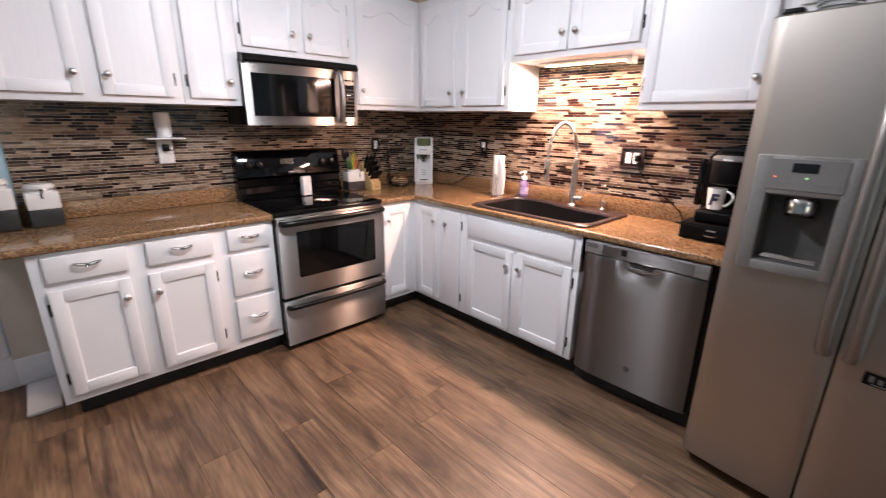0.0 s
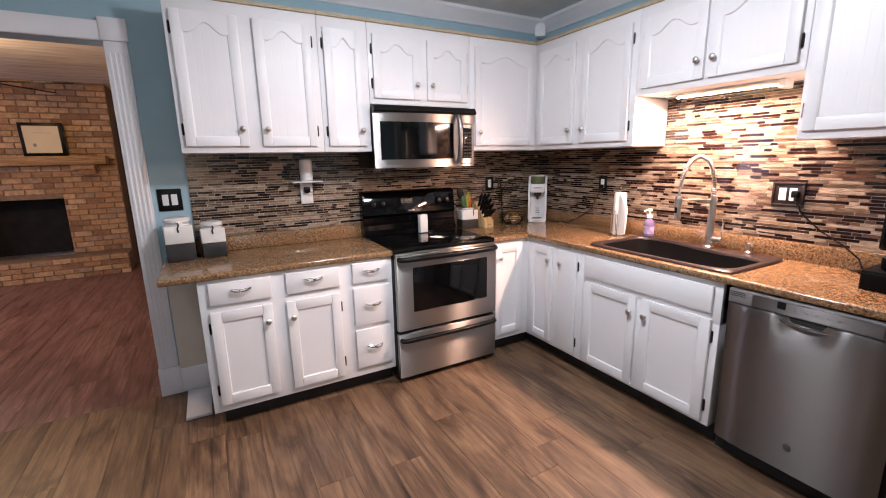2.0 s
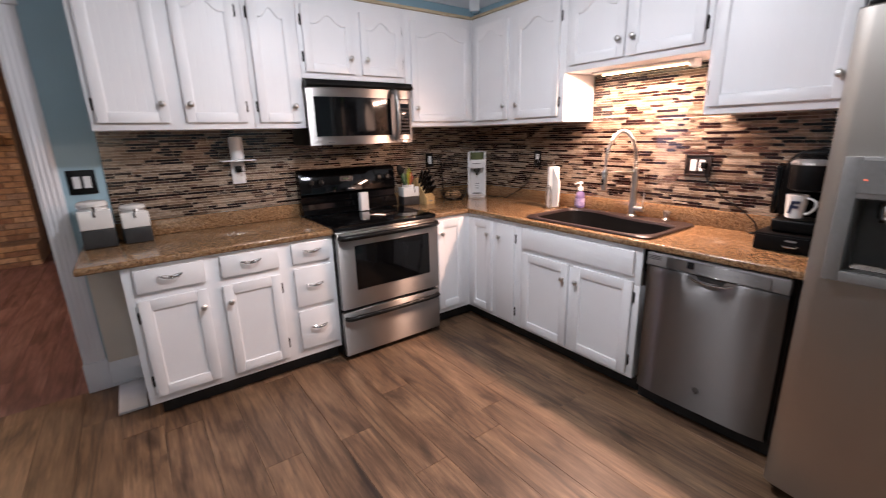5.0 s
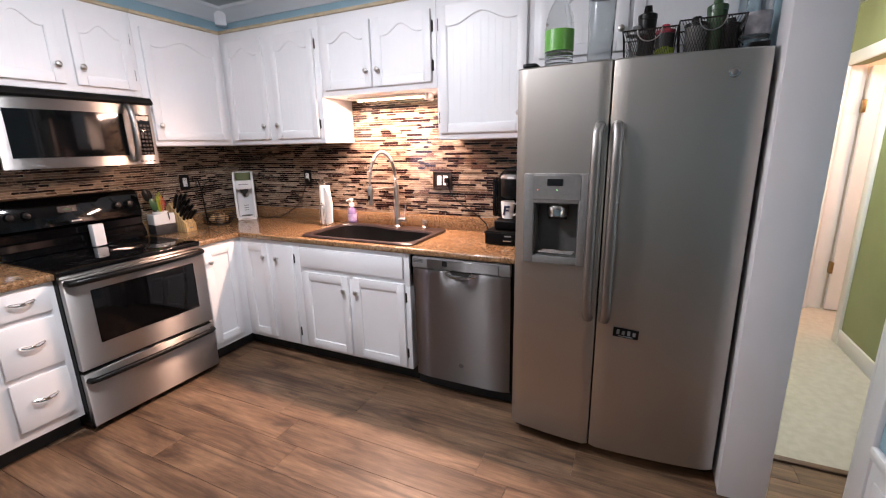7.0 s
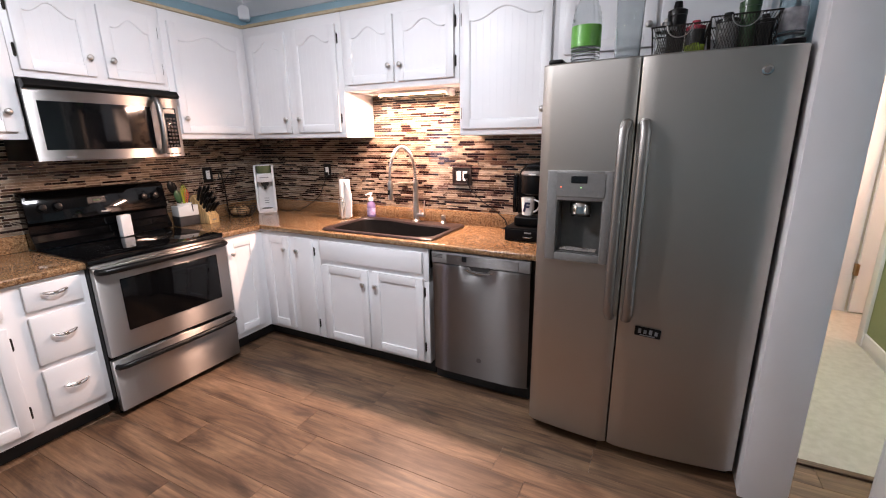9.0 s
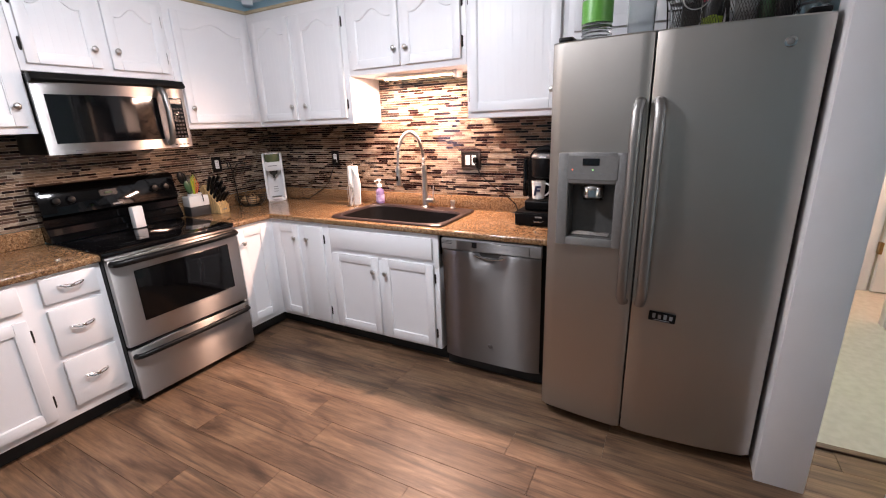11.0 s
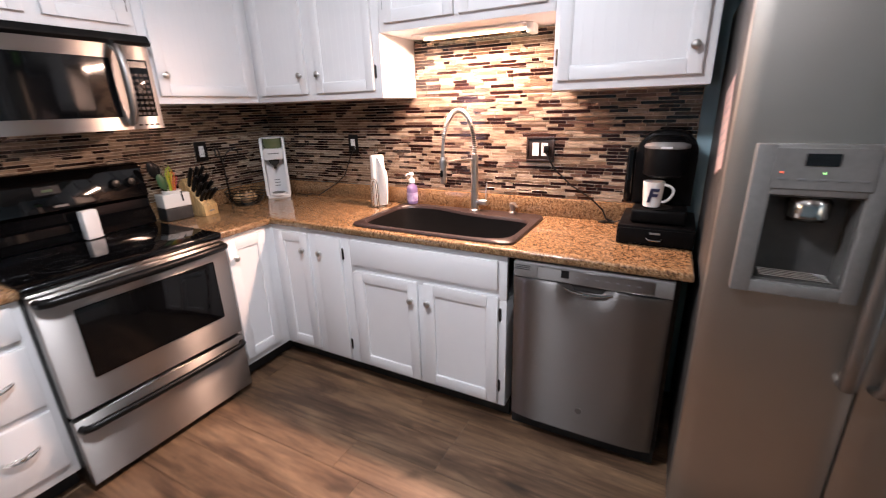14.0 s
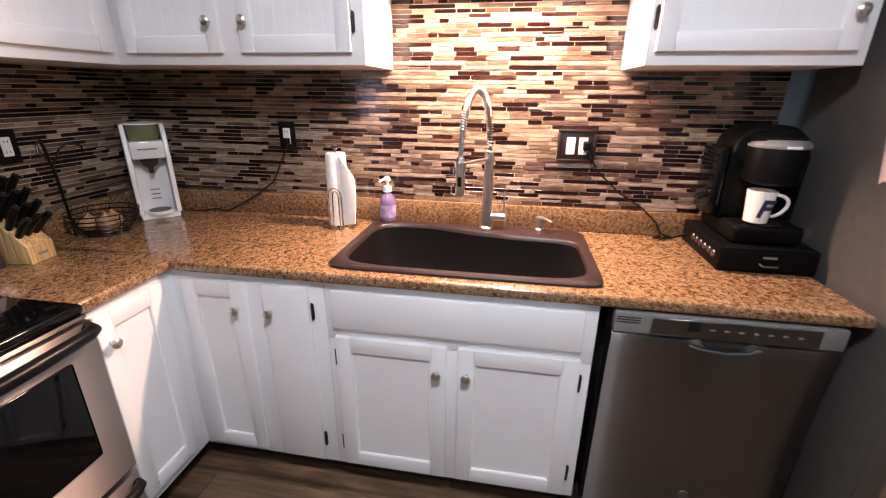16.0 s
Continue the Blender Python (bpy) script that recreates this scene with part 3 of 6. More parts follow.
box(-0.85, -0.64, -3.862, -3.852, 0, CEIL, 0.002, bm)
box(-0.85, -0.70, -3.700, -3.694, 0, CEIL, 0.002, bm)
structure("trim_fridge_wall_end", bm, M_TRIM, "white painted end casing of the wall beside the refrigerator", "door casing")
# casing on the other side of the hall opening, with chair rail and panelled wainscot
structure("wall_hall_stub", box(-1.50, -0.795, -4.27, -4.155, 0, CEIL), M_BLUE, "short blue wall with low white wainscot beside the hall", "wall")
bm = box(-0.890, -0.793, -4.155, -4.135, 0, 2.10, 0.004)
box(-0.7945, -0.775, -4.275, -4.135, 0, 2.10, 0.002, bm)
structure("trim_hall_opening", bm, M_TRIM, "white casing of the hall opening", "door casing")
bm = box(-1.50, -0.891, -4.155, -4.145, 0, 0.37, 0.0)
box(-1.50, -0.891, -4.155, -4.128, 0.355, 0.400, 0.008, bm)
box(-1.46, -0.940, -4.146, -4.136, 0.10, 0.285, 0.006, bm)
structure("wainscot_hall_side", bm, M_TRIM, "low white panelled wainscot below a rail", "wainscot")

# hall with carpet; a green wall whose doorway leads to a warmly lit room
structure("floor_hall", box(-0.52, 2.6, -6.5, -3.853, -0.05, 0.008), M_CARPET, "beige carpet of the hall", "carpet")
structure("trim_threshold", box(-0.53, -0.495, -4.275, -3.863, 0, 0.014, 0.004), M_FLOOR, "wooden threshold strip between planks and carpet", "threshold")
structure("wall_hall_south", box(-0.52, 1.175, -4.83, -4.71, 0, 2.5), M_GREEN, "sage green hall wall", "wall")
structure("wall_hall_south_lintel", box(1.175, 1.94, -4.83, -4.71, 2.06, 2.5), M_GREEN, "sage green wall above the far door", "wall")
structure("wall_hall_end", box(1.94, 2.04, -6.5, -3.85, 0, 2.5), M_CREAM, "pale wall at the end of the hall", "wall")
structure("wall_hall_north", box(0.14, 1.94, -3.85, -3.75, 0, 2.5), M_GREEN, "sage green hall wall", "wall")
structure("wall_far_room", box(-0.52, 1.94, -6.6, -6.5, 0, 2.5), M_CREAM, "warm lit wall of the room behind the hall", "wall")
structure("ceiling_hall", box(-0.52, 2.04, -6.6, -3.75, 2.5, 2.6), M_CEIL, "white hall ceiling", "ceiling")
bm = box(1.095, 1.175, -4.71, -4.688, 0.008, 2.14, 0.004)
box(1.175, 1.90, -4.71, -4.688, 2.05, 2.14, 0.004, bm)
box(1.170, 1.180, -4.83, -4.70, 0.008, 2.055, 0.002, bm)
structure("trim_far_door", bm, M_TRIM, "white casing round the far door", "door casing")
bm = box(1.86, 1.939, -4.71, -4.688, 0.008, 2.14, 0.004)
box(1.912, 1.939, -4.83, -4.71, 0.008, 2.055, 0.002, bm)
structure("trim_far_jamb", bm, M_TRIM, "white far door jamb in warm light", "door casing")
structure("baseboard_hall", box(-0.52, 1.095, -4.71, -4.695, 0.008, 0.12, 0.003), M_TRIM, "white baseboard along the green wall", "baseboard")
far_door = thing("door_far", pose(1.905, -4.842, 0.02, 0, 0, 4), "white hinged door standing wide open in warm light", "door", kind="structure")
part("door_leaf", box(-0.04, 0.0, -0.74, 0.0, 0, 2.02, 0.003), M_TRIM, far_door)
for z_ in (0.38, 1.72):
    part("hinge", box(-0.048, -0.001, -0.004, 0.020, z_ - 0.05, z_ + 0.05, 0.003), M_BRASS, far_door, "antique brass hinge")

# living room beyond the cased opening
structure("wall_living_north", box(-8.0, -2.4, 5.0, 5.1, 0, 2.75), M_CREAM, "tan living room wall behind the chimney breast", "wall")
structure("wall_living_east", box(-2.5, -2.4, 0.14, 5.0, 0, 2.75), M_CREAM, "tan living room wall", "wall")
for n_, (a, b, c, d) in enumerate([(0.14, 1.3, 0, 2.75), (3.1, 5.1, 0, 2.75), (1.3, 3.1, 0, 0.8), (1.3, 3.1, 2.1, 2.75)]):
    structure("wall_living_west_%d" % (n_ + 1), box(-8.1, -8.0, a, b, c, d), M_CREAM, "tan living room wall round an unseen window", "wall")
structure("wall_living_south", box(-8.0, -6.0, 0.04, 0.14, 0, 2.75), M_CREAM, "tan living room wall", "wall")
structure("ceiling_living", box(-8.1, -2.4, 0.14, 5.1, 2.56, 2.66), M_CEIL_L, "swirl textured living room ceiling in warm light", "ceiling")

# ---- cabinets ----


def knob(parent, x, y, z):
    prof = [(0.006, 0), (0.006, 0.010), (0.009, 0.014), (0.0155, 0.019), (0.0165, 0.025), (0.011, 0.030), (0.003, 0.0315)]
    part("knob", lathe(prof, 16, m=pose(x, y, z, 90, 0, 0)), M_NICKEL, parent, "round brushed nickel knob")


def hinge(parent, x, y, z):
    bm = box(x - 0.006, x + 0.006, y - 0.004, y + 0.001, z - 0.028, z + 0.028, 0.002, None, 1)
    tube([(x, y - 0.004, z - 0.032), (x, y - 0.004, z + 0.032)], 0.004, 6, bm)
    part("hinge", bm, M_HINGE, parent, "dark bronze hinge")


def shaker_door(parent, x0, x1, z0, z1, y, knob_at="", hinge_side="", stile=0.052):
    """Door with raised frame, sloped inner lip and flat recessed panel; its front lies 19 mm before y."""
    f = y - 0.020
    d = part("door", box(x0 + 0.01, x1 - 0.01, y - 0.010, y, z0 + 0.01, z1 - 0.01), M_WHITE, parent)
    part("stile", box(x0, x0 + stile, f, y - 0.0002, z0, z1, 0.0035), M_WHITE, d)
    part("stile", box(x1 - stile, x1, f, y - 0.0002, z0, z1, 0.0035), M_WHITE, d)
    part("rail", box(x0 + stile + 0.0004, x1 - stile - 0.0004, f + 0.0006, y - 0.0002, z0, z0 + stile, 0.0025), M_WHITE, d)
    part("rail", box(x0 + stile + 0.0004, x1 - stile - 0.0004, f + 0.0006, y - 0.0002, z1 - stile, z1, 0.0025), M_WHITE, d)
    bm = bmesh.new()
    i0, i1, k0, k1 = x0 + stile, x1 - stile, z0 + stile, z1 - stile
    for a, b in (((i0, k0), (i1, k0)), ((i1, k0), (i1, k1)), ((i1, k1), (i0, k1)), ((i0, k1), (i0, k0))):
        tube([(a[0], f + 0.008, a[1]), (b[0], f + 0.008, b[1])], 0.0075, 8, bm)
    part("moulding", bm, M_WHITE, d)
    door_fittings(d, x0, x1, z0, z1, y, f, knob_at, hinge_side)
    return d


def door_fittings(d, x0, x1, z0, z1, y, f, knob_at, hinge_side):
    if knob_at:
        kx = x0 + 0.03 if "l" in knob_at else x1 - 0.03
        kz = z1 - 0.096 if "t" in knob_at else z0 + 0.096
        knob(d, kx, f, kz)
    if hinge_side:
        hx = x0 - 0.006 if hinge_side == "l" else x1 + 0.006
        for hz in (z0 + 0.09, z1 - 0.09):
            hinge(d, hx, y, hz)


def arched_door(parent, x0, x1, z0, z1, y, knob_at="", hinge_side="", stile=0.05):
    """Door with a cathedral arch in its top rail and a beadboard panel."""
    f, n = y - 0.020, 16
    i0, i1, rise = x0 + stile, x1 - stile, min(0.055, (x1 - x0) * 0.22)
    top = z1 - stile - rise

    def edge(t):
        s = abs(2 * t - 1)
        return top + rise * (0.0 if s > 0.8 else (0.5 + 0.5 * math.cos(math.pi * s / 0.8)))
    d = part("door", box(x0 + 0.01, x1 - 0.01, y - 0.008, y, z0 + 0.01, z1 - 0.01), M_WHITE, parent)
    part("stile", box(x0, i0, f, y - 0.0002, z0, z1, 0.0035), M_WHITE, d)
    part("stile", box(i1, x1, f, y - 0.0002, z0, z1, 0.0035), M_WHITE, d)
    part("rail", box(i0 + 0.0004, i1 - 0.0004, f + 0.0006, y - 0.0002, z0, z0 + stile, 0.0025), M_WHITE, d)
    outline = [(i0 - 0.002, z1 - 0.001), (i1 + 0.002, z1 - 0.001)] + [(i1 + 0.002 - (i1 - i0 + 0.004) * k / n, edge(1 - k / n)) for k in range(n + 1)]
    part("arched_rail", prism(outline, "y", f + 0.0006, y - 0.0004), M_WHITE, d)
    bm = bmesh.new()
    # grooved beadboard panel, one sheet
    count = max(3, round((i1 - i0) / 0.042))
    w, section = (i1 - i0) / count, []
    for k in range(count):
        a = i0 + k * w
        section += [(a, y - 0.0115), (a + 0.0014, y - 0.012), (a + w - 0.0014, y - 0.012)]
    section.append((i1, y - 0.0115))
    pb = bmesh.new()
    lo = [pb.verts.new((px, py, z0 + stile - 0.006)) for px, py in section]
    hi = [pb.verts.new((px, py, edge((px - i0) / (i1 - i0)) + 0.006)) for px, py in section]
    for k in range(len(section) - 1):
        pb.faces.new((lo[k], lo[k + 1], hi[k + 1], hi[k]))
    path = [(i0, f + 0.008, z0 + stile)] + [(i0 + (i1 - i0) * k / n, f + 0.008, edge(k / n)) for k in range(n + 1)] + [(i1, f + 0.008, z0 + stile)]
    tube(path, 0.006, 6, bm)
    tube([path[0], path[-1]], 0.006, 6, bm)
    part("moulding", bm, M_WHITE, d)
    part("panel", pb, M_WHITE, d, angle=3)
    door_fittings(d, x0, x1, z0, z1, y, f, knob_at, hinge_side)
    return d


def drawer(parent, x0, x1, z0, z1, y, pull=True):
    bm = box(x0, x1, y - 0.020, y, z0, z1, 0.0055)
    d = part("drawer_front", bm, M_WHITE, parent)
    if pull:
        cx, cz, f = (x0 + x1) / 2, (z0 + z1) / 2 + 0.006, y - 0.020
        bm = tube([(cx - 0.052, f, cz + 0.010), (cx - 0.050, f - 0.014, cz + 0.010), (cx - 0.030, f - 0.022, cz + 0.001), (cx, f - 0.024, cz - 0.004), (cx + 0.030, f - 0.022, cz + 0.001), (cx + 0.050, f - 0.014, cz + 0.010), (cx + 0.052, f, cz + 0.010)], 0.0037, 8)
        for s in (-1, 1):
            tube([(cx + s * 0.048, f - 0.013, cz + 0.013), (cx + s * 0.022, f - 0.020, cz + 0.012), (cx, f - 0.022, cz + 0.008)], 0.0022, 6, bm)
        box(cx - 0.010, cx + 0.010, f - 0.026, f - 0.019, cz - 0.006, cz + 0.010, 0.003, bm, 1)
        part("pull_handle", bm, M_CHROME, d, "chrome bow pull")
    return d


def base_body(parent, x0, x1, y0=-0.61, top=0.874, left=0.0, right=0.0):
    part("body", box(x0, x1, y0, -0.004, 0.105, top, 0.002), M_WHITE, parent)
    # shade under the cabinet is put into the kick's black colour
    part("toe_kick", box(x0 + left, x1 - right, -0.535, -0.50, 0.001, 0.104), M_DARK, parent, "recessed toe kick, coloured black for its shade")


FY = -0.61
c = thing("base_cabinet", RANGE, "white painted base cabinet with two doors and five drawers", "cabinet")
base_body(c, -2.832, -1.738, left=0.05)
drawer(c, -2.784, -2.472, 0.735, 0.856, FY)
drawer(c, -2.392, -2.082, 0.735, 0.858, FY)
shaker_door(c, -2.790, -2.476, 0.150, 0.694, FY, "rt", "l")
shaker_door(c, -2.400, -2.085, 0.145, 0.690, FY, "lt", "r")
for a, b in ((0.733, 0.860), (0.453, 0.703), (0.165, 0.423)):
    drawer(c, -2.003, -1.767, a, b, FY)
c = thing("corner_cabinet", RANGE, "white painted corner base cabinet with one narrow door", "cabinet")
part("body", box(-0.957, -0.004, -0.61, -0.004, 0.105, 0.874, 0.002), M_WHITE, c)
part("toe_kick", box(-0.957, -0.50, -0.535, -0.50, 0.001, 0.104), M_DARK, c, "recessed toe kick, coloured black for its shade")
shaker_door(c, -0.922, -0.676, 0.150, 0.850, FY, "lt", "")
c = thing("base_cabinet", SINK, "narrow white base cabinet between corner and sink", "cabinet")
part("body", box(0.611, 1.175, -0.61, -0.004, 0.105, 0.874, 0.002), M_WHITE, c)
part("toe_kick", box(0.536, 1.175, -0.535, -0.50, 0.001, 0.104), M_DARK, c, "recessed toe kick, coloured black for its shade")
shaker_door(c, 0.655, 0.893, 0.135, 0.848, FY, "rt", "")
d = part("door", box(0.958, 1.124, -0.630, -0.61, 0.125, 0.848, 0.004), M_WHITE, c)
door_fittings(d, 0.958, 1.124, 0.125, 0.848, FY, -0.630, "lt", "r")
c = thing("sink_cabinet", SINK, "white painted sink base cabinet with two doors", "cabinet")
part("body", box(1.177, 2.047, -0.61, -0.004, 0.105, 0.66, 0.002), M_WHITE, c)
part("face_frame", box(1.177, 2.047, -0.61, -0.585, 0.661, 0.874, 0.002), M_WHITE, c)
part("toe_kick", box(1.177, 2.047, -0.535, -0.50, 0.001, 0.104), M_DARK, c, "recessed toe kick, coloured black for its shade")
drawer(c, 1.206, 2.008, 0.712, 0.850, FY, False)
shaker_door(c, 1.208, 1.590, 0.125, 0.678, FY, "rt", "l")
shaker_door(c, 1.628, 2.012, 0.125, 0.680, FY, "lt", "r")


def wall_cabinet(name, m, x0, x1, z0, z1, doors, label, depth=0.33):
    c = thing(name, m, label, "cabinet", "wall cabinets")
    part("body", box(x0, x1, -depth, -0.004, z0, z1, 0.002), M_WHITE, c)
    part("top_strip", box(x0, x1, -depth - 0.012, -depth + 0.02, z1 + 0.001, z1 + 0.022, 0.003), M_TAN, c, "tan wooden top strip")
    for a, b, k, h in doors:
        arched_door(c, a, b, z0 + 0.037, z1 - 0.066, -depth, k, h)
    return c


UB, UT = 1.537, 2.335
wall_cabinet("wall_cabinet", RANGE, -2.822, -2.042, UB, UT, [(-2.795, -2.475, "rb", "l"), (-2.400, -2.082, "lb", "r")], "white wall cabinet with two arched beadboard doors")
wall_cabinet("wall_cabinet", RANGE, -2.040, -1.728, UB, UT, [(-2.010, -1.765, "rb", "l")], "narrow white wall cabinet with arched door")
wall_cabinet("wall_cabinet", RANGE, -1.726, -0.957, 1.842, UT, [(-1.698, -1.363, "rb", "l"), (-1.307, -0.988, "lb", "r")], "short white wall cabinet above the microwave")
wall_cabinet("wall_cabinet", RANGE, -0.955, -0.012, UB, UT, [(-0.915, -0.362, "lb", "r")], "white corner wall cabinet with one arched door")
wall_cabinet("wall_cabinet", SINK, 0.332, 1.262, UB, UT, [(0.380, 0.756, "rb", ""), (0.828, 1.220, "lb", "r")], "white wall cabinet with two arched doors beside the sink light")
wall_cabinet("wall_cabinet", SINK, 1.264, 2.128, 1.838, UT, [(1.300, 1.676, "rb", "l"), (1.702, 2.098, "lb", "r")], "short white wall cabinet above the sink light")
wall_cabinet("wall_cabinet", SINK, 2.130, 2.705, UB, UT, [(2.150, 2.670, "rb", "l")], "white wall cabinet beside the refrigerator")
wall_cabinet("wall_cabinet", SINK, 2.702, 3.640, 1.90, UT, [(2.735, 3.165, "rb", ""), (3.185, 3.610, "lb", "")], "white wall cabinet above the refrigerator")

# strip light under the short cabinet
c = thing("strip_light", SINK @ pose(1.66, -0.14, 1.838), "lit strip light below the cabinet over the sink", "lamp")
part("housing", box(-0.30, 0.30, -0.05, 0.05, -0.012, -0.001, 0.003), M_WHITEP, c)
part("diffuser", box(-0.28, 0.28, 0.042, 0.05, -0.022, -0.0125, 0.003), M_LAMP, c, "glowing warm diffuser")
part("end_cap", box(0.30, 0.335, -0.04, 0.04, -0.045, -0.001, 0.006), M_WHITEP, c)

# ---- worktops ----


def counter(name, cells_x, cells_y, solid, front, label):
    """A slab on a grid of cells, with a rounded front edge; z from 0.876 to 0.914."""
    bm = bmesh.new()
    vs = {}

    def v(i, j):
        if (i, j) not in vs:
            vs[i, j] = bm.verts.new((cells_x[i], cells_y[j], 0.914))
        return vs[i, j]
    for i in range(len(cells_x) - 1):
        for j in range(len(cells_y) - 1):
            if solid(i, j):
                bm.faces.new((v(i, j), v(i + 1, j), v(i + 1, j + 1), v(i, j + 1)))
    top = list(bm.faces)
    ext = bmesh.ops.extrude_face_region(bm, geom=top)
    bmesh.ops.translate(bm, vec=(0, 0, -0.038), verts=[g for g in ext["geom"] if isinstance(g, bmesh.types.BMVert)])
    es = [e for e in bm.edges if abs(e.verts[0].co.z - e.verts[1].co.z) < 1e-6 and front((e.verts[0].co + e.verts[1].co) / 2) and len(e.link_faces) == 2
          and abs(e.link_faces[0].normal.z) != abs(e.link_faces[1].normal.z)]
    bm.normal_update()
    es = [e for e in es if abs(abs(e.link_faces[0].normal.z) - abs(e.link_faces[1].normal.z)) > 0.5]
    bmesh.ops.bevel(bm, geom=es, offset=0.013, segments=4, profile=0.5, affect="EDGES")
    c = thing(name, RANGE, label, "worktop")
    part("slab", bm, M_COUNTER, c)
    return c


c = counter("worktop", [-3.0, -1.738], [-0.637, -0.003], lambda i, j: True, lambda p: p.y < -0.63 or p.x < -2.99, "brown granite-look laminate worktop beside the range")
part("upstand", box(-2.83, -1.738, -0.026, -0.004, 0.915, 1.012, 0.004), M_COUNTER, c)
c = counter("worktop", [-0.957, -0.637, -0.585, -0.10, -0.003], [-2.735, -2.04, -1.20, -0.637, -0.003],
            lambda i, j: (j == 3 or i > 0) and not (i == 2 and j == 1), lambda p: p.x < -0.63 or p.y < -2.73 or (p.y < -0.63 and p.x < -0.63), "brown granite-look laminate corner worktop holding the sink")
part("upstand", box(-0.957, -0.028, -0.026, -0.004, 0.915, 1.012, 0.004), M_COUNTER, c)
part("upstand", box(-0.026, -0.004, -2.70, -0.004, 0.915, 1.012, 0.004), M_COUNTER, c)

# ---- appliances ----


def bowed(x0, x1, z0, z1, y, bow, back, n=14, hole=None, power=2.0):
    """A slab whose front bulges towards -y across its width; hole: (x0, x1, z0, z1) left open in the front."""
    xs = [x0 + (x1 - x0) * i / n for i in range(n + 1)]
    zs = [z0, z1]
    if hole:
        xs = sorted(set(xs) | {hole[0], hole[1]})
        zs = [z0, hole[2], hole[3], z1]
    mid, half = (x0 + x1) / 2, (x1 - x0) / 2
    bm = bmesh.new()
    fr = [[bm.verts.new((x, y - bow * (1 - abs((x - mid) / half) ** power), z)) for z in zs] for x in xs]
    bk = [[bm.verts.new((x, back, z)) for z in zs] for x in xs]
    for i in range(len(xs) - 1):
        for j in range(len(zs) - 1):
            inside = hole and hole[0] - 1e-6 <= xs[i] and xs[i + 1] <= hole[1] + 1e-6 and j == 1
            if not inside:
                bm.faces.new((fr[i][j], fr[i + 1][j], fr[i + 1][j + 1], fr[i][j + 1]))
            bm.faces.new((bk[i][j], bk[i][j + 1], bk[i + 1][j + 1], bk[i + 1][j]))
        bm.faces.new((fr[i][0], bk[i][0], bk[i + 1][0], fr[i + 1][0]))
        bm.faces.new((fr[i][-1], fr[i + 1][-1], bk[i + 1][-1], bk[i][-1]))
    for j in range(len(zs) - 1):
        bm.faces.new((fr[0][j], fr[0][j + 1], bk[0][j + 1], bk[0][j]))
        bm.faces.new((fr[-1][j], bk[-1][j], bk[-1][j + 1], fr[-1][j + 1]))
    return bm


def bar_handle(x0, x1, y, z, r, stand):
    """A bowed bar between two ends turned back to the door."""
    return tube([(x0, y, z), (x0 + 0.004, y - stand * 0.6, z), (x0 + 0.03, y - stand, z), (x0 + (x1 - x0) * 0.25, y - stand - 0.006, z), ((x0 + x1) / 2, y - stand - 0.009, z),
                 (x0 + (x1 - x0) * 0.75, y - stand - 0.006, z), (x1 - 0.03, y - stand, z), (x1 - 0.004, y - stand * 0.6, z), (x1, y, z)], r, 12)


# electric range
c = thing("electric_range", RANGE, "stainless steel electric range with black glass cooktop", "range")
part("body", box(-1.735, -0.962, -0.64, -0.005, 0.03, 0.893, 0.004), M_BLACK, c, "black enamel body")
for fx in (-1.70, -1.0):
    for fy in (-0.60, -0.08):
        part("foot", lathe([(0.018, 0.001), (0.018, 0.03)], 12, at=(fx, fy, 0)), M_BLACK, c)
bm = box(-1.738, -0.958, -0.662, -0.10, 0.894, 0.921, 0.008, None, 3)
part("cooktop", bm, M_BLACKGLASS, c, "black glass cooktop")
for bx, by, br in ((-1.53, -0.47, 0.105), (-1.15, -0.47, 0.085), (-1.53, -0.22, 0.075), (-1.15, -0.22, 0.10)):
    bm = bmesh.new()
    for r0 in (br, br * 0.62):
        tube([(bx + r0 * math.cos(a * math.pi / 16), by + r0 * math.sin(a * math.pi / 16), 0.9212) for a in range(33)], 0.0008, 4, bm)
    part("burner_ring", bm, M_RING, c, "faint grey burner ring")
prof = [(-0.115, 0.922), (-0.115, 0.955), (-0.100, 0.962), (-0.095, 1.00), (-0.078, 1.01), (-0.072, 1.055), (-0.098, 1.075), (-0.075, 1.215), (-0.055, 1.243), (-0.03, 1.25), (-0.006, 1.25), (-0.006, 0.922)]
bg = part("backguard", prism(prof, "x", -1.738, -0.958, r=0.004), M_BLACKGLASS, c, "glossy black control backguard")
tilt = pose(0, -0.0855, 1.145, -9.3)
for kx in (-1.66, -1.585, -1.105, -1.03):
    part("knob", lathe([(0.024, 0), (0.023, 0.012), (0.018, 0.022), (0.004, 0.024)], 20, m=tilt @ pose(kx, 0, 0.01, 90, 0, 0)), M_BLACK, bg, "black control knob")
part("display", box(-1.43, -1.33, -0.0025, 0.0, 0.005, 0.045, 0.001, None, 1), M_LCD, bg, "dark clock display", m=tilt)
part("display_digits", box(-1.40, -1.36, -0.004, -0.0026, 0.018, 0.030), M_DIMLED, bg, m=tilt)
part("badge", box(-1.375, -1.320, -0.003, 0.0, -0.058, -0.046, 0.001, None, 1), M_CHROME, bg, "small chrome badge", m=tilt)
part("trim_strip", box(-1.733, -0.963, -0.668, -0.64, 0.881, 0.8935, 0.003), M_STEEL, c, "steel strip below the cooktop")
bm = box(-1.733, -0.963, -0.683, -0.642, 0.372, 0.879, 0.006)
dr = part("oven_door", bm, M_STEEL, c, "stainless oven door")
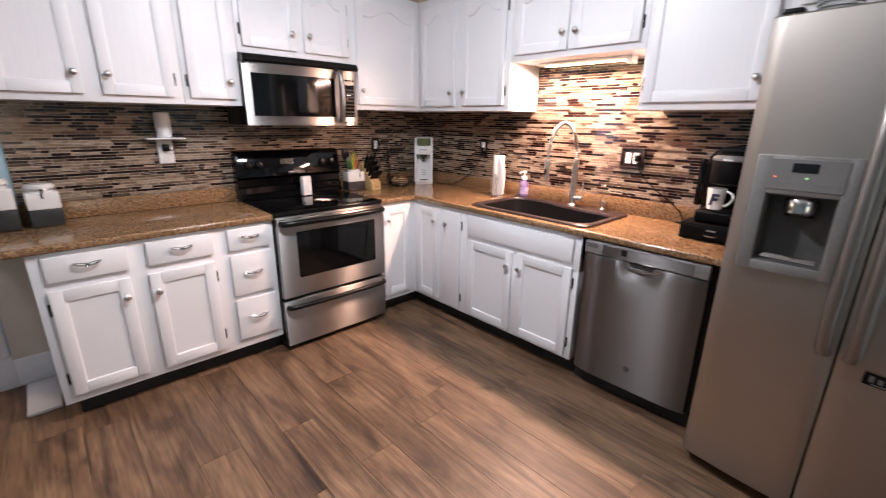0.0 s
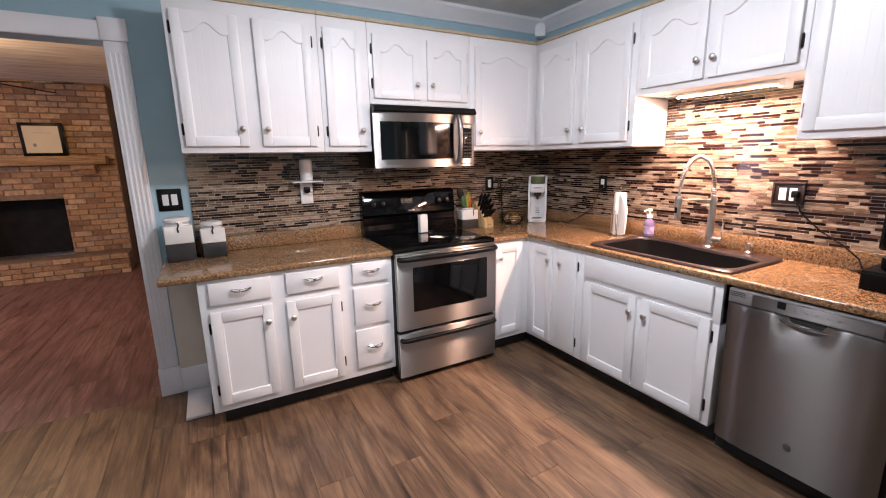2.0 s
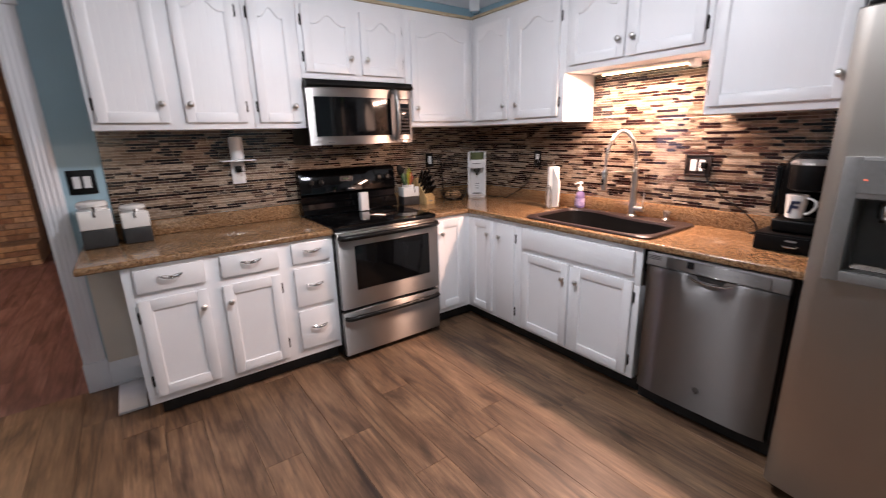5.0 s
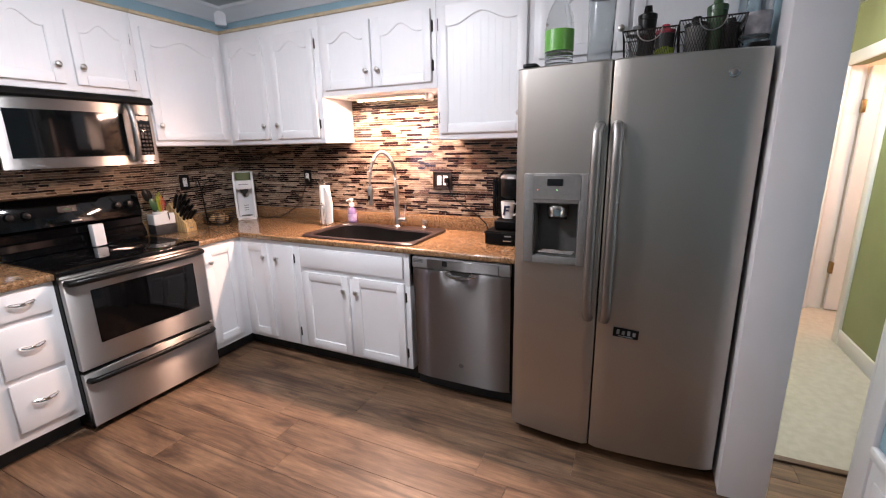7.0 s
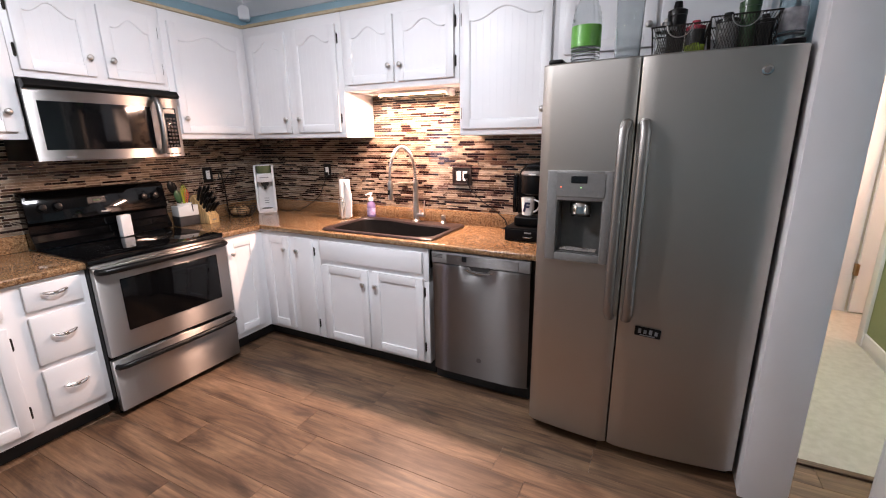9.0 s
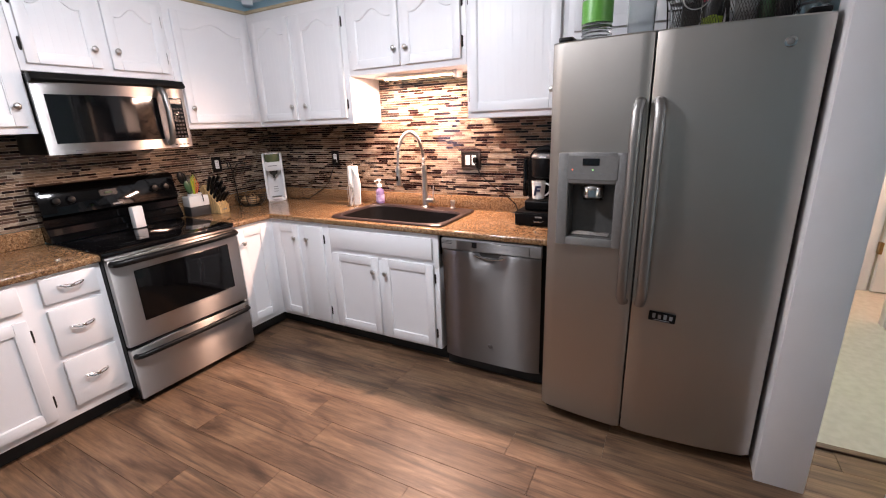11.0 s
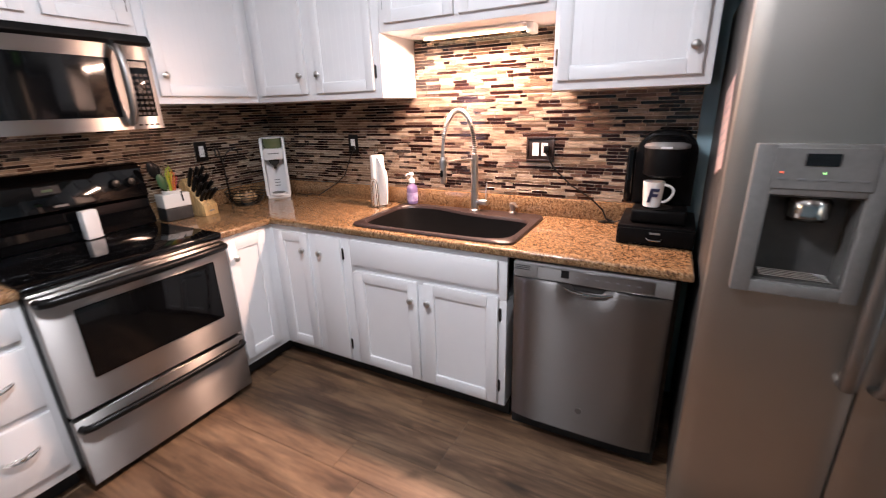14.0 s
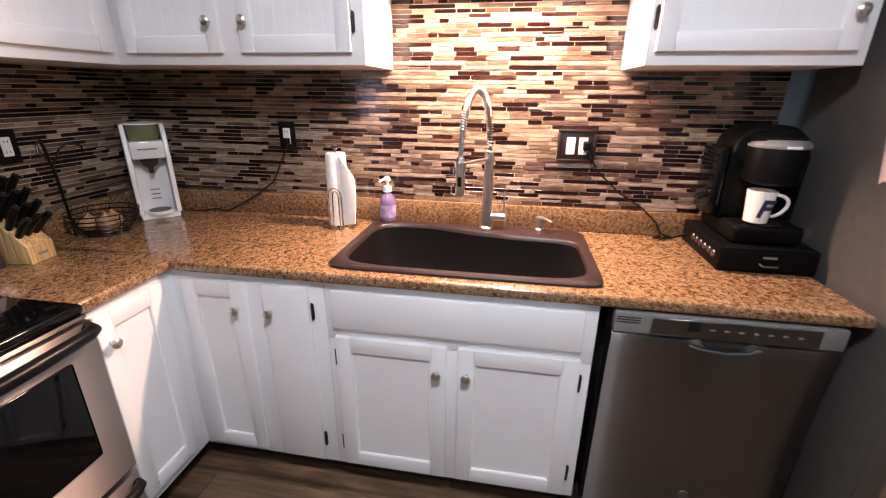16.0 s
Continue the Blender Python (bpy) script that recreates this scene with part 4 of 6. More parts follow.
part("oven_window", box(-1.622, -1.045, -0.6865, -0.681, 0.497, 0.796, 0.006, None, 3), M_BLACKGLASS, dr, "black glass oven window")
bm = bar_handle(-1.715, -0.98, -0.683, 0.860, 0.018, 0.034)
part("handle", bm, M_BLACK, dr, "black bowed oven handle")
dr = part("drawer", box(-1.733, -0.963, -0.680, -0.642, 0.040, 0.352, 0.006), M_STEEL, c, "stainless storage drawer")
part("handle", bar_handle(-1.715, -0.98, -0.680, 0.312, 0.016, 0.030), M_BLACK, dr, "black bowed drawer handle")

# microwave over the range
c = thing("microwave", RANGE, "stainless over-the-range microwave with black window", "microwave")
part("body", box(-1.724, -0.960, -0.375, -0.012, 1.426, 1.829, 0.004), M_BLACK, c, "black casing")
part("vent", prism([(-0.376, 1.786), (-0.415, 1.786), (-0.428, 1.798), (-0.405, 1.830), (-0.376, 1.830)], "x", -1.733, -0.958, r=0.002), M_BLACK, c, "black top vent")
for k in range(4):
    part("vent_slat", box(-1.72, -0.97, -0.4245 + 0.0055 * k, -0.4215 + 0.0055 * k, 1.800 + 0.0065 * k, 1.804 + 0.0065 * k), M_HINGE, c)
dr = part("door", bowed(-1.733, -1.098, 1.426, 1.785, -0.392, 0.026, -0.376, 18, None, 2.0), M_STEEL, c, "stainless microwave door")
part("window", bowed(-1.690, -1.138, 1.482, 1.728, -0.4005, 0.0215, -0.393, 16), M_BLACKGLASS, dr, "black glass window")
hz = [(1.458, 0.0), (1.463, 0.022), (1.50, 0.040), (1.56, 0.050), (1.62, 0.053), (1.68, 0.050), (1.74, 0.040), (1.772, 0.022), (1.778, 0.0)]
part("handle", tube([(-1.108, -0.398 - d_, z_) for z_, d_ in hz], 0.017, 12), M_STEEL_V, dr, "curved stainless handle")
kp = part("control_panel", bowed(-1.096, -0.960, 1.426, 1.785, -0.390, 0.004, -0.376, 6), M_STEEL, c, "stainless control side")
part("keypad", box(-1.078, -0.982, -0.3985, -0.392, 1.482, 1.728, 0.003), M_BLACKGLASS, kp, "black keypad")
part("display", box(-1.070, -0.990, -0.400, -0.3988, 1.694, 1.720), M_LCD, kp)
for r_ in range(8):
    for q_ in range(4):
        part("key", box(-1.070 + 0.021 * q_, -1.056 + 0.021 * q_, -0.4005, -0.3988, 1.488 + 0.024 * r_, 1.500 + 0.024 * r_), M_KEY, kp)
for q_ in range(4):
    part("button", box(-1.075 + 0.025 * q_, -1.060 + 0.025 * q_, -0.397, -0.390, 1.441, 1.448, 0.001, None, 1), M_HINGE, kp)
part("badge", box(-1.62, -1.575, -0.4115, -0.404, 1.440, 1.446), M_GREYTXT, dr)

# dishwasher
c = thing("dishwasher", SINK, "stainless steel built-in dishwasher with pocket handle", "dishwasher")
part("body", box(2.075, 2.700, -0.60, -0.03, 0.10, 0.872), M_BLACK, c, "black tub casing")
part("toe_kick", box(2.07, 2.70, -0.565, -0.54, 0.001, 0.099), M_DARK, c, "black toe kick")
for s_ in (2.10, 2.67):
    part("foot", lathe([(0.015, 0.001), (0.015, 0.10)], 10, at=(s_, -0.3, 0)), M_BLACK, c)
bm = bmesh.new()
rows_ = [(0.088, -0.612), (0.095, -0.632), (0.60, -0.640), (0.70, -0.643), (0.755, -0.648), (0.790, -0.649), (0.7995, -0.647), (0.802, -0.641), (0.802, -0.602)]
cols = [2.084 + 0.600 * i / 24 for i in range(25)]
def dw_y(u_, y_, z_):
    s_ = abs((u_ - 2.384) / 0.300)
    pocket = max(0.0, 1 - ((u_ - 2.39) / 0.105) ** 2) * max(0.0, min(1.0, (z_ - 0.70) / 0.08)) * 0.022
    return y_ + 0.018 * s_ ** 6 + pocket
grid = [[bm.verts.new((u_, dw_y(u_, y_, z_), z_)) for z_, y_ in rows_] for u_ in cols]
for i in range(24):
    for j in range(len(rows_) - 1):
        bm.faces.new((grid[i][j], grid[i + 1][j], grid[i + 1][j + 1], grid[i][j + 1]))
ring = [grid[i][0] for i in range(25)] + [grid[24][j] for j in range(1, len(rows_))] + [grid[i][-1] for i in range(23, -1, -1)] + [grid[0][j] for j in range(len(rows_) - 2, 0, -1)]
bm.faces.new(ring[::-1])
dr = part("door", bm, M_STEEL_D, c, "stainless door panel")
part("handle", tube([(2.285, -0.632, 0.800), (2.297, -0.640, 0.785), (2.33, -0.642, 0.774), (2.39, -0.644, 0.769), (2.45, -0.642, 0.774), (2.483, -0.640, 0.785), (2.495, -0.632, 0.800)], 0.0055, 8), M_CHROME, dr, "bright curved handle lip")
# solid dark box stands for the shade inside the pocket
part("pocket", box(2.300, 2.480, -0.634, -0.604, 0.7765, 0.806, 0.004), M_DARK, dr, "handle pocket, a dark box for its shade")
part("badge", lathe([(0.016, 0), (0.014, 0.003)], 20, m=pose(2.39, -0.634, 0.217, 90, 0, 0)), M_FSIDE, dr, "round dark grey badge")
cp = part("control_panel", box(2.084, 2.684, -0.640, -0.602, 0.8035, 0.870, 0.006), M_GREYP, c, "silver control panel")
part("control_strip", box(2.185, 2.62, -0.643, -0.6405, 0.808, 0.862, 0.002, None, 1), M_STEEL_D, cp)
part("display", box(2.283, 2.313, -0.6445, -0.6432, 0.828, 0.859), M_LCD, cp, "small black display")
for k in range(7):
    part("button", box(2.34 + 0.037 * k, 2.352 + 0.037 * k, -0.6445, -0.6432, 0.835, 0.840), M_GREYTXT, cp)
for k in range(3):
    part("vent_slot", box(2.09, 2.155, -0.6412, -0.640, 0.838 + 0.008 * k, 0.841 + 0.008 * k), M_DARK, cp)

# side-by-side refrigerator
FM = 3.213
c = thing("refrigerator", SINK, "side-by-side stainless refrigerator with ice and water dispenser", "refrigerator")
part("body", box(2.756, 3.672, -0.735, -0.04, 0.035, 1.800, 0.006), M_FSIDE, c, "grey painted cabinet")
part("base_grille", box(2.77, 3.66, -0.775, -0.736, 0.022, 0.060, 0.004), M_BLACK, c, "black base grille")
for u_ in (2.80, 3.63):
    for y_ in (-0.72, -0.10):
        part("foot", lathe([(0.022, 0.001), (0.022, 0.036)], 12, at=(u_, y_, 0)), M_BLACK, c)
    part("hinge_cover", box(u_ - 0.03, u_ + 0.03, -0.80, -0.70, 1.8215, 1.842, 0.006), M_BLACK, c, "dark hinge cover")


def fridge_door(u0, u1, z0, z1, hole):
    n_ = 16
    us = sorted({u0 + (u1 - u0) * i / n_ for i in range(n_ + 1)} | ({hole[0], hole[1]} if hole else set()))
    zs = [z0, z0 + 0.006] + ([hole[2], hole[3]] if hole else []) + [z1 - 0.006, z1]
    bm = bmesh.new()

    def y_(u, z):
        e = min(u - u0, u1 - u)
        inset = 0.012 * (1 - min(1.0, e / 0.02)) ** 2 + (0.006 if z in (z0, z1) else 0)
        return -0.818 - 0.040 * (1 - ((u - FM) / 0.461) ** 2) + inset
    fr = [[bm.verts.new((u, y_(u, z), z)) for z in zs] for u in us]
    bk = [[bm.verts.new((u, -0.742, z)) for z in zs] for u in us]
    for i in range(len(us) - 1):
        for j in range(len(zs) - 1):
            open_ = hole and hole[0] - 1e-6 <= us[i] and us[i + 1] <= hole[1] + 1e-6 and zs[j] == hole[2]
            if not open_:
                bm.faces.new((fr[i][j], fr[i + 1][j], fr[i + 1][j + 1], fr[i][j + 1]))
            bm.faces.new((bk[i][j], bk[i][j + 1], bk[i + 1][j + 1], bk[i + 1][j]))
        bm.faces.new((fr[i][0], bk[i][0], bk[i + 1][0], fr[i + 1][0]))
        bm.faces.new((fr[i][-1], fr[i + 1][-1], bk[i + 1][-1], bk[i][-1]))
    for j in range(len(zs) - 1):
        bm.faces.new((fr[0][j], fr[0][j + 1], bk[0][j + 1], bk[0][j]))
        bm.faces.new((fr[-1][j], bk[-1][j], bk[-1][j + 1], fr[-1][j + 1]))
    return bm


def fridge_handle(parent, u, lean):
    hz_ = [(0.728, 0.0), (0.734, 0.030), (0.763, 0.046), (0.85, 0.052), (1.14, 0.056), (1.42, 0.052), (1.535, 0.046), (1.566, 0.030), (1.572, 0.0)]
    bm = bmesh.new()
    tube([(u + lean * (0.004 if d_ > 0.04 else 0), -0.853 - d_, z_) for z_, d_ in hz_], 0.0150, 14, bm)
    for v in bm.verts:
        v.co.x = u + (v.co.x - u) * 1.45
    part("handle", bm, M_STEEL_V, parent, "long stainless bow handle")


HOLE = (2.852, 3.047, 1.003, 1.245)
fl = part("freezer_door", fridge_door(2.754, 3.143, 0.062, 1.820, HOLE), M_STEEL_F, c, "stainless freezer door")
fridge_handle(fl, 3.113, -1)
bm = bmesh.new()
for a, b, c0, c1 in ((2.808, 2.852, 0.968, 1.374), (3.047, 3.083, 0.968, 1.374), (2.852, 3.047, 0.968, 1.003), (2.852, 3.047, 1.245, 1.374)):
    box(a - 0.001, b + 0.001, -0.872, -0.835, c0, c1, 0.004, bm)
bz = part("dispenser_bezel", bm, M_GREYP, fl, "silver grey dispenser surround")
M_RECESS = mat("dark_grey_recess", (0.09, 0.088, 0.085), 0.35, second=(0.07, 0.068, 0.066), scale=20)
niche = part("recess_back", box(2.858, 3.041, -0.778, -0.772, 1.003, 1.245), M_RECESS, fl, "dark grey dispenser recess")
for name_, spec in (("recess_side", (2.852, 2.858, -0.858, -0.772, 1.003, 1.245)), ("recess_side", (3.041, 3.047, -0.858, -0.772, 1.003, 1.245)),
                    ("recess_top", (2.858, 3.041, -0.858, -0.778, 1.239, 1.245)), ("recess_floor", (2.858, 3.041, -0.858, -0.778, 1.003, 1.009))):
    part(name_, box(*spec), M_RECESS, niche)
part("spout", lathe([(0.030, 0.0), (0.047, 0.012), (0.049, 0.05), (0.040, 0.064)], 24, at=(2.950, -0.818, 1.172)), M_CHROME, fl, "chrome dispenser spout")
part("lever", box(2.908, 2.992, -0.812, -0.806, 1.165, 1.20, 0.004), M_BLACK, fl)
bm = bmesh.new()
for k in range(5):
    tube([(2.872, -0.790 - 0.014 * k, 1.015), (3.028, -0.790 - 0.014 * k, 1.013)], 0.003, 6, bm)
part("drip_grille", bm, M_CHROME, fl, "chrome drip grille")
part("panel", box(2.848, 3.052, -0.8745, -0.872, 1.262, 1.365, 0.001, None, 1), M_GREYP, bz)
part("display", box(2.910, 2.978, -0.877, -0.8747, 1.322, 1.352, 0.001, None, 1), M_LCD, bz, "dark display")
for k in range(5):
    part("button", box(2.862 + 0.040 * k, 2.880 + 0.040 * k, -0.8765, -0.8747, 1.286, 1.290), M_GREYTXT, bz)
part("indicator", lathe([(0.0026, 0), (0.002, 0.002)], 10, m=pose(2.868, -0.8747, 1.304, 90, 0, 0)), M_REDLED, bz, "small red indicator")
part("indicator", lathe([(0.0026, 0), (0.002, 0.002)], 10, m=pose(2.953, -0.8747, 1.304, 90, 0, 0)), M_GREENLED, bz, "small green indicator")
fr_ = part("fresh_food_door", fridge_door(3.151, 3.673, 0.062, 1.820, None), M_STEEL_F, c, "stainless refrigerator door")
fridge_handle(fr_, 3.181, 1)
part("badge", lathe([(0.020, 0), (0.018, 0.004), (0.011, 0.006)], 24, m=pose(3.557, -0.834, 1.738, 90, 0, 0)), M_CHROME, fr_, "round chrome badge")
part("badge_centre", lathe([(0.011, 0), (0.009, 0.0015)], 20, m=pose(3.557, -0.8401, 1.738, 90, 0, 0)), M_GREYP, fr_, "grey badge centre")
c = thing("magnet", SINK @ pose(3.275, -0.8585, 0.680, 0, 3, 0), "small dark metal magnet on the refrigerator door", "magnet")
part("plate", box(-0.052, 0.052, -0.005, 0, -0.022, 0.022, 0.003, None, 1), M_BLACK, c)
for k in range(4):
    part("bar", box(-0.038 + 0.022 * k, -0.026 + 0.022 * k, -0.0065, -0.0052, -0.008, 0.014 - 0.004 * (k % 2)), M_GREYTXT, c)
part("bar", box(-0.03, 0.03, -0.0065, -0.0052, -0.017, -0.013), M_GREYTXT, c)
c = thing("note", pose(-0.565, -2.7545, 1.252, 0, 13, 0), "pink paper note with a torn lower edge on the refrigerator side", "note")
torn = [(-0.11 + 0.22 * k / 14, 0.006 * (k % 2) + 0.004 * ((k * 5) % 3)) for k in range(15)]
part("sheet", prism(torn + [(0.11, 0.285), (-0.11, 0.285)], "y", 0.0, 0.0015), M_PINK, c)
for k in range(6):
    part("print", box(-0.085, 0.08 - 0.02 * (k % 3), 0.0017, 0.0022, 0.06 + 0.034 * k, 0.0635 + 0.034 * k), M_PALE, c)

# drop-in sink with its bowl
c = thing("kitchen_sink", pose(-0.34, -1.618, 0.914), "brown composite drop-in sink with curved bowl in shaded black", "sink")


def ring_pts(a0, a1, b0, b1, z, r, wave=0.0, n=96):
    """A rounded rectangle, x from a0 to a1 and y from b0 to b1, whose +x side steps in by 'wave' towards -y."""
    out = []
    cx, cy, hx, hy = (a0 + a1) / 2, (b0 + b1) / 2, (a1 - a0) / 2, (b1 - b0) / 2
    for i in range(n):
        t = 2 * math.pi * i / n
        k = 2 / r
        px, py = math.copysign(abs(math.cos(t)) ** k, math.cos(t)), math.copysign(abs(math.sin(t)) ** k, math.sin(t))
        x, y = cx + hx * px, cy + hy * py
        if px > 0 and wave:
            s = 1 / (1 + math.exp((y - 0.035) / 0.050))
            x -= wave * s * px
        out.append((x, y, z))
    return out


def loft(rings, cap=True):
    bm = bmesh.new()
    vs = [[bm.verts.new(p) for p in ring] for ring in rings]
    n = len(vs[0])
    for a, b in zip(vs, vs[1:]):
        for i in range(n):
            bm.faces.new((a[i], a[(i + 1) % n], b[(i + 1) % n], b[i]))
    if cap:
        bm.faces.new(vs[-1])
    return bm


part("rim", loft([ring_pts(-0.255, 0.285, -0.442, 0.442, 0.0005, 14), ring_pts(-0.255, 0.285, -0.442, 0.442, 0.008, 14), ring_pts(-0.249, 0.279, -0.436, 0.436, 0.013, 14),
                  ring_pts(-0.229, 0.247, -0.410, 0.412, 0.013, 6, 0.085), ring_pts(-0.224, 0.242, -0.405, 0.407, 0.007, 6, 0.085), ring_pts(-0.221, 0.239, -0.402, 0.404, -0.012, 6, 0.085)], False), M_SINK, c, "brown composite rim")
bowl = part("bowl", loft([ring_pts(-0.2215, 0.2395, -0.4025, 0.4045, -0.002, 6, 0.085), ring_pts(-0.212, 0.23, -0.392, 0.394, -0.15, 6, 0.085), ring_pts(-0.19, 0.20, -0.37, 0.37, -0.21, 6, 0.08), ring_pts(-0.03, 0.03, -0.03, 0.03, -0.222, 2)]), M_SINKBOWL, c, "deep bowl, shade put into its black colour")
part("drain", lathe([(0.030, -0.2215), (0.045, -0.2185), (0.045, -0.216), (0.02, -0.218)], 24), M_NICKEL, bowl)

# spring faucet
c = thing("faucet", pose(-0.095, -1.668, 0.927), "brushed nickel spring pull-down faucet on the sink", "faucet")
part("base", lathe([(0.030, 0), (0.030, 0.006), (0.024, 0.012)], 24), M_NICKEL, c)
part("post", lathe([(0.0215, 0.012), (0.0205, 0.10), (0.0175, 0.30), (0.0175, 0.305)], 20), M_NICKEL, c)
part("lever_hub", tube([(0, 0, 0.05), (-0.004, -0.075, 0.052)], 0.017, 14), M_NICKEL, c)
part("lever", tube([(-0.004, -0.068, 0.060), (-0.002, -0.068, 0.11), (0.004, -0.070, 0.158)], 0.0042, 8), M_NICKEL, c, "thin upright lever")
tip = Vector((-0.200, 0.088, 0.305))
steps = 40
arch = []
for i in range(steps + 1):
    a = math.pi * i / steps
    s = (1 - math.cos(a)) / 2
    arch.append(Vector((tip.x * s, tip.y * s, 0.30 + 0.005 * s + 0.235 * math.sin(a) ** 0.85)))
part("hose", tube(arch, 0.0085, 10), M_GREYP, c, "grey hose inside the spring")
coil, turns = [], 62
for i in range(turns * 10 + 1):
    f_ = i / (turns * 10) * steps * 0.88
    k = min(int(f_), steps - 1)
    p = arch[k].lerp(arch[k + 1], f_ - k)
    d_ = (arch[k + 1] - arch[k]).normalized()
    s_ = d_.cross(Vector((tip.y, -tip.x, 0)).normalized()).normalized()
    u_ = Vector((tip.y, -tip.x, 0)).normalized()
    a = 2 * math.pi * i / 10
    coil.append(p + 0.0115 * (math.cos(a) * s_ + math.sin(a) * u_))
part("spring", tube(coil, 0.0026, 5), M_NICKEL, c, "coiled steel spring")
hd = lathe([(0.012, 0.01), (0.017, -0.01), (0.0175, -0.05), (0.016, -0.085), (0.018, -0.118), (0.016, -0.124)], 20, at=(tip.x, tip.y, 0.305))
part("spray_head", hd, M_NICKEL, c, "brushed nickel spray head")
part("spray_button", box(tip.x - 0.024, tip.x - 0.016, tip.y - 0.007, tip.y + 0.007, 0.215, 0.25, 0.003), M_BLACK, c)
part("support_arm", tube([(0, 0, 0.285), (tip.x * 0.55, tip.y * 0.55, 0.290), (tip.x, tip.y, 0.288)], 0.006, 10), M_NICKEL, c)
part("arm_ring", lathe([(0.021, 0.278), (0.021, 0.298)], 20, at=(tip.x, tip.y, 0)), M_NICKEL, c)
part("arm_ring", lathe([(0.0205, 0.275), (0.0205, 0.297)], 20), M_NICKEL, c)
c = thing("soap_dispenser", pose(-0.078, -1.884, 0.927), "brushed nickel soap dispenser on the sink rim", "soap dispenser")
part("collar", lathe([(0.021, 0), (0.021, 0.006), (0.015, 0.012), (0.015, 0.032), (0.018, 0.036), (0.018, 0.055), (0.010, 0.058)], 20), M_NICKEL, c)
part("spout", tube([(0, 0, 0.052), (-0.03, -0.02, 0.056), (-0.062, -0.045, 0.050)], 0.006, 10), M_NICKEL, c)

# ---- things on the walls and worktops ----


def wall_plate(name, m, u0, u1, z0, z1, gangs, label, plate, insert, cat_):
    c = thing(name, m @ pose((u0 + u1) / 2, -0.0105, (z0 + z1) / 2), label, cat_)
    w, h = (u1 - u0) / 2, (z1 - z0) / 2
    part("plate", box(-w, w, -0.007, 0, -h, h, 0.003), plate, c)
    if plate is M_WALNUT:
        for a, b_, c_, d_ in ((-w, w, h - 0.014, h), (-w, w, -h, -h + 0.014), (-w, -w + 0.014, -h + 0.0142, h - 0.0142), (w - 0.014, w, -h + 0.0142, h - 0.0142)):
            part("moulding", box(a + 0.001, b_ - 0.001, -0.012, -0.0072, c_ + 0.001, d_ - 0.001, 0.003), plate, c, "raised dark edge")
    for g in range(gangs):
        cx = (g - (gangs - 1) / 2) * 0.047
        r = part("rocker", box(cx - 0.0165, cx + 0.0165, -0.010, -0.0072, -0.033, 0.033, 0.002, None, 1), insert, c, "white insert")
        if cat_ == "outlet" and (gangs == 1 or g == 1):
            for zz in (-0.018, 0.018):
                for sx in (-0.006, 0.006):
                    part("slot", box(cx + sx - 0.0012, cx + sx + 0.0012, -0.0108, -0.0102, zz - 0.004, zz + 0.004), M_BLACK, r)
    return c


wall_plate("light_switch", RANGE @ pose(0, 0.009, 0), -2.995, -2.867, 1.198, 1.333, 2, "black double switch plate with white rockers", M_BLACK, M_WHITEP, "switch")
wall_plate("outlet", RANGE, -0.596, -0.516, 1.202, 1.322, 1, "black outlet plate with white socket", M_BLACK, M_WHITEP, "outlet")
wall_plate("outlet", SINK, 0.739, 0.815, 1.210, 1.330, 1, "black outlet plate with white socket behind the worktop", M_BLACK, M_WHITEP, "outlet")
wall_plate("outlet", SINK, 1.930, 2.078, 1.198, 1.326, 2, "dark wooden double outlet plate beside the faucet", M_WALNUT, M_WHITEP, "outlet")
c = thing("outlet_shelf", RANGE @ pose(-2.115, -0.0105, 1.19), "white outlet shelf holding a small speaker", "shelf")
part("plate", box(-0.042, 0.042, -0.012, 0, 0.0, 0.148, 0.004), M_WHITEP, c)
part("shelf", box(-0.103, 0.103, -0.095, 0, 0.149, 0.157, 0.003), M_WHITEP, c)
part("plug", box(-0.020, 0.022, -0.040, -0.0125, 0.075, 0.118, 0.008), M_BLACK, c, "black plug")
part("socket", box(-0.016, 0.016, -0.0145, -0.0122, 0.015, 0.055, 0.002, None, 1), M_CERAMIC, c)
c = thing("speaker", RANGE @ pose(-2.115, -0.058, 1.3475), "white cylindrical smart speaker on the outlet shelf", "speaker")
part("body", lathe([(0.034, 0), (0.040, 0.004), (0.042, 0.06), (0.042, 0.135), (0.037, 0.146), (0.01, 0.148)], 28), M_WHITEP, c)
c = thing("speaker_cable", RANGE, "black power cable below the outlet shelf", "cable")
part("cord", tube(arc((-2.115, -0.05, 1.28), (-2.06, -0.09, 1.25), (-2.06, -0.03, 1.33), 10), 0.003, 6), M_BLACK, c)


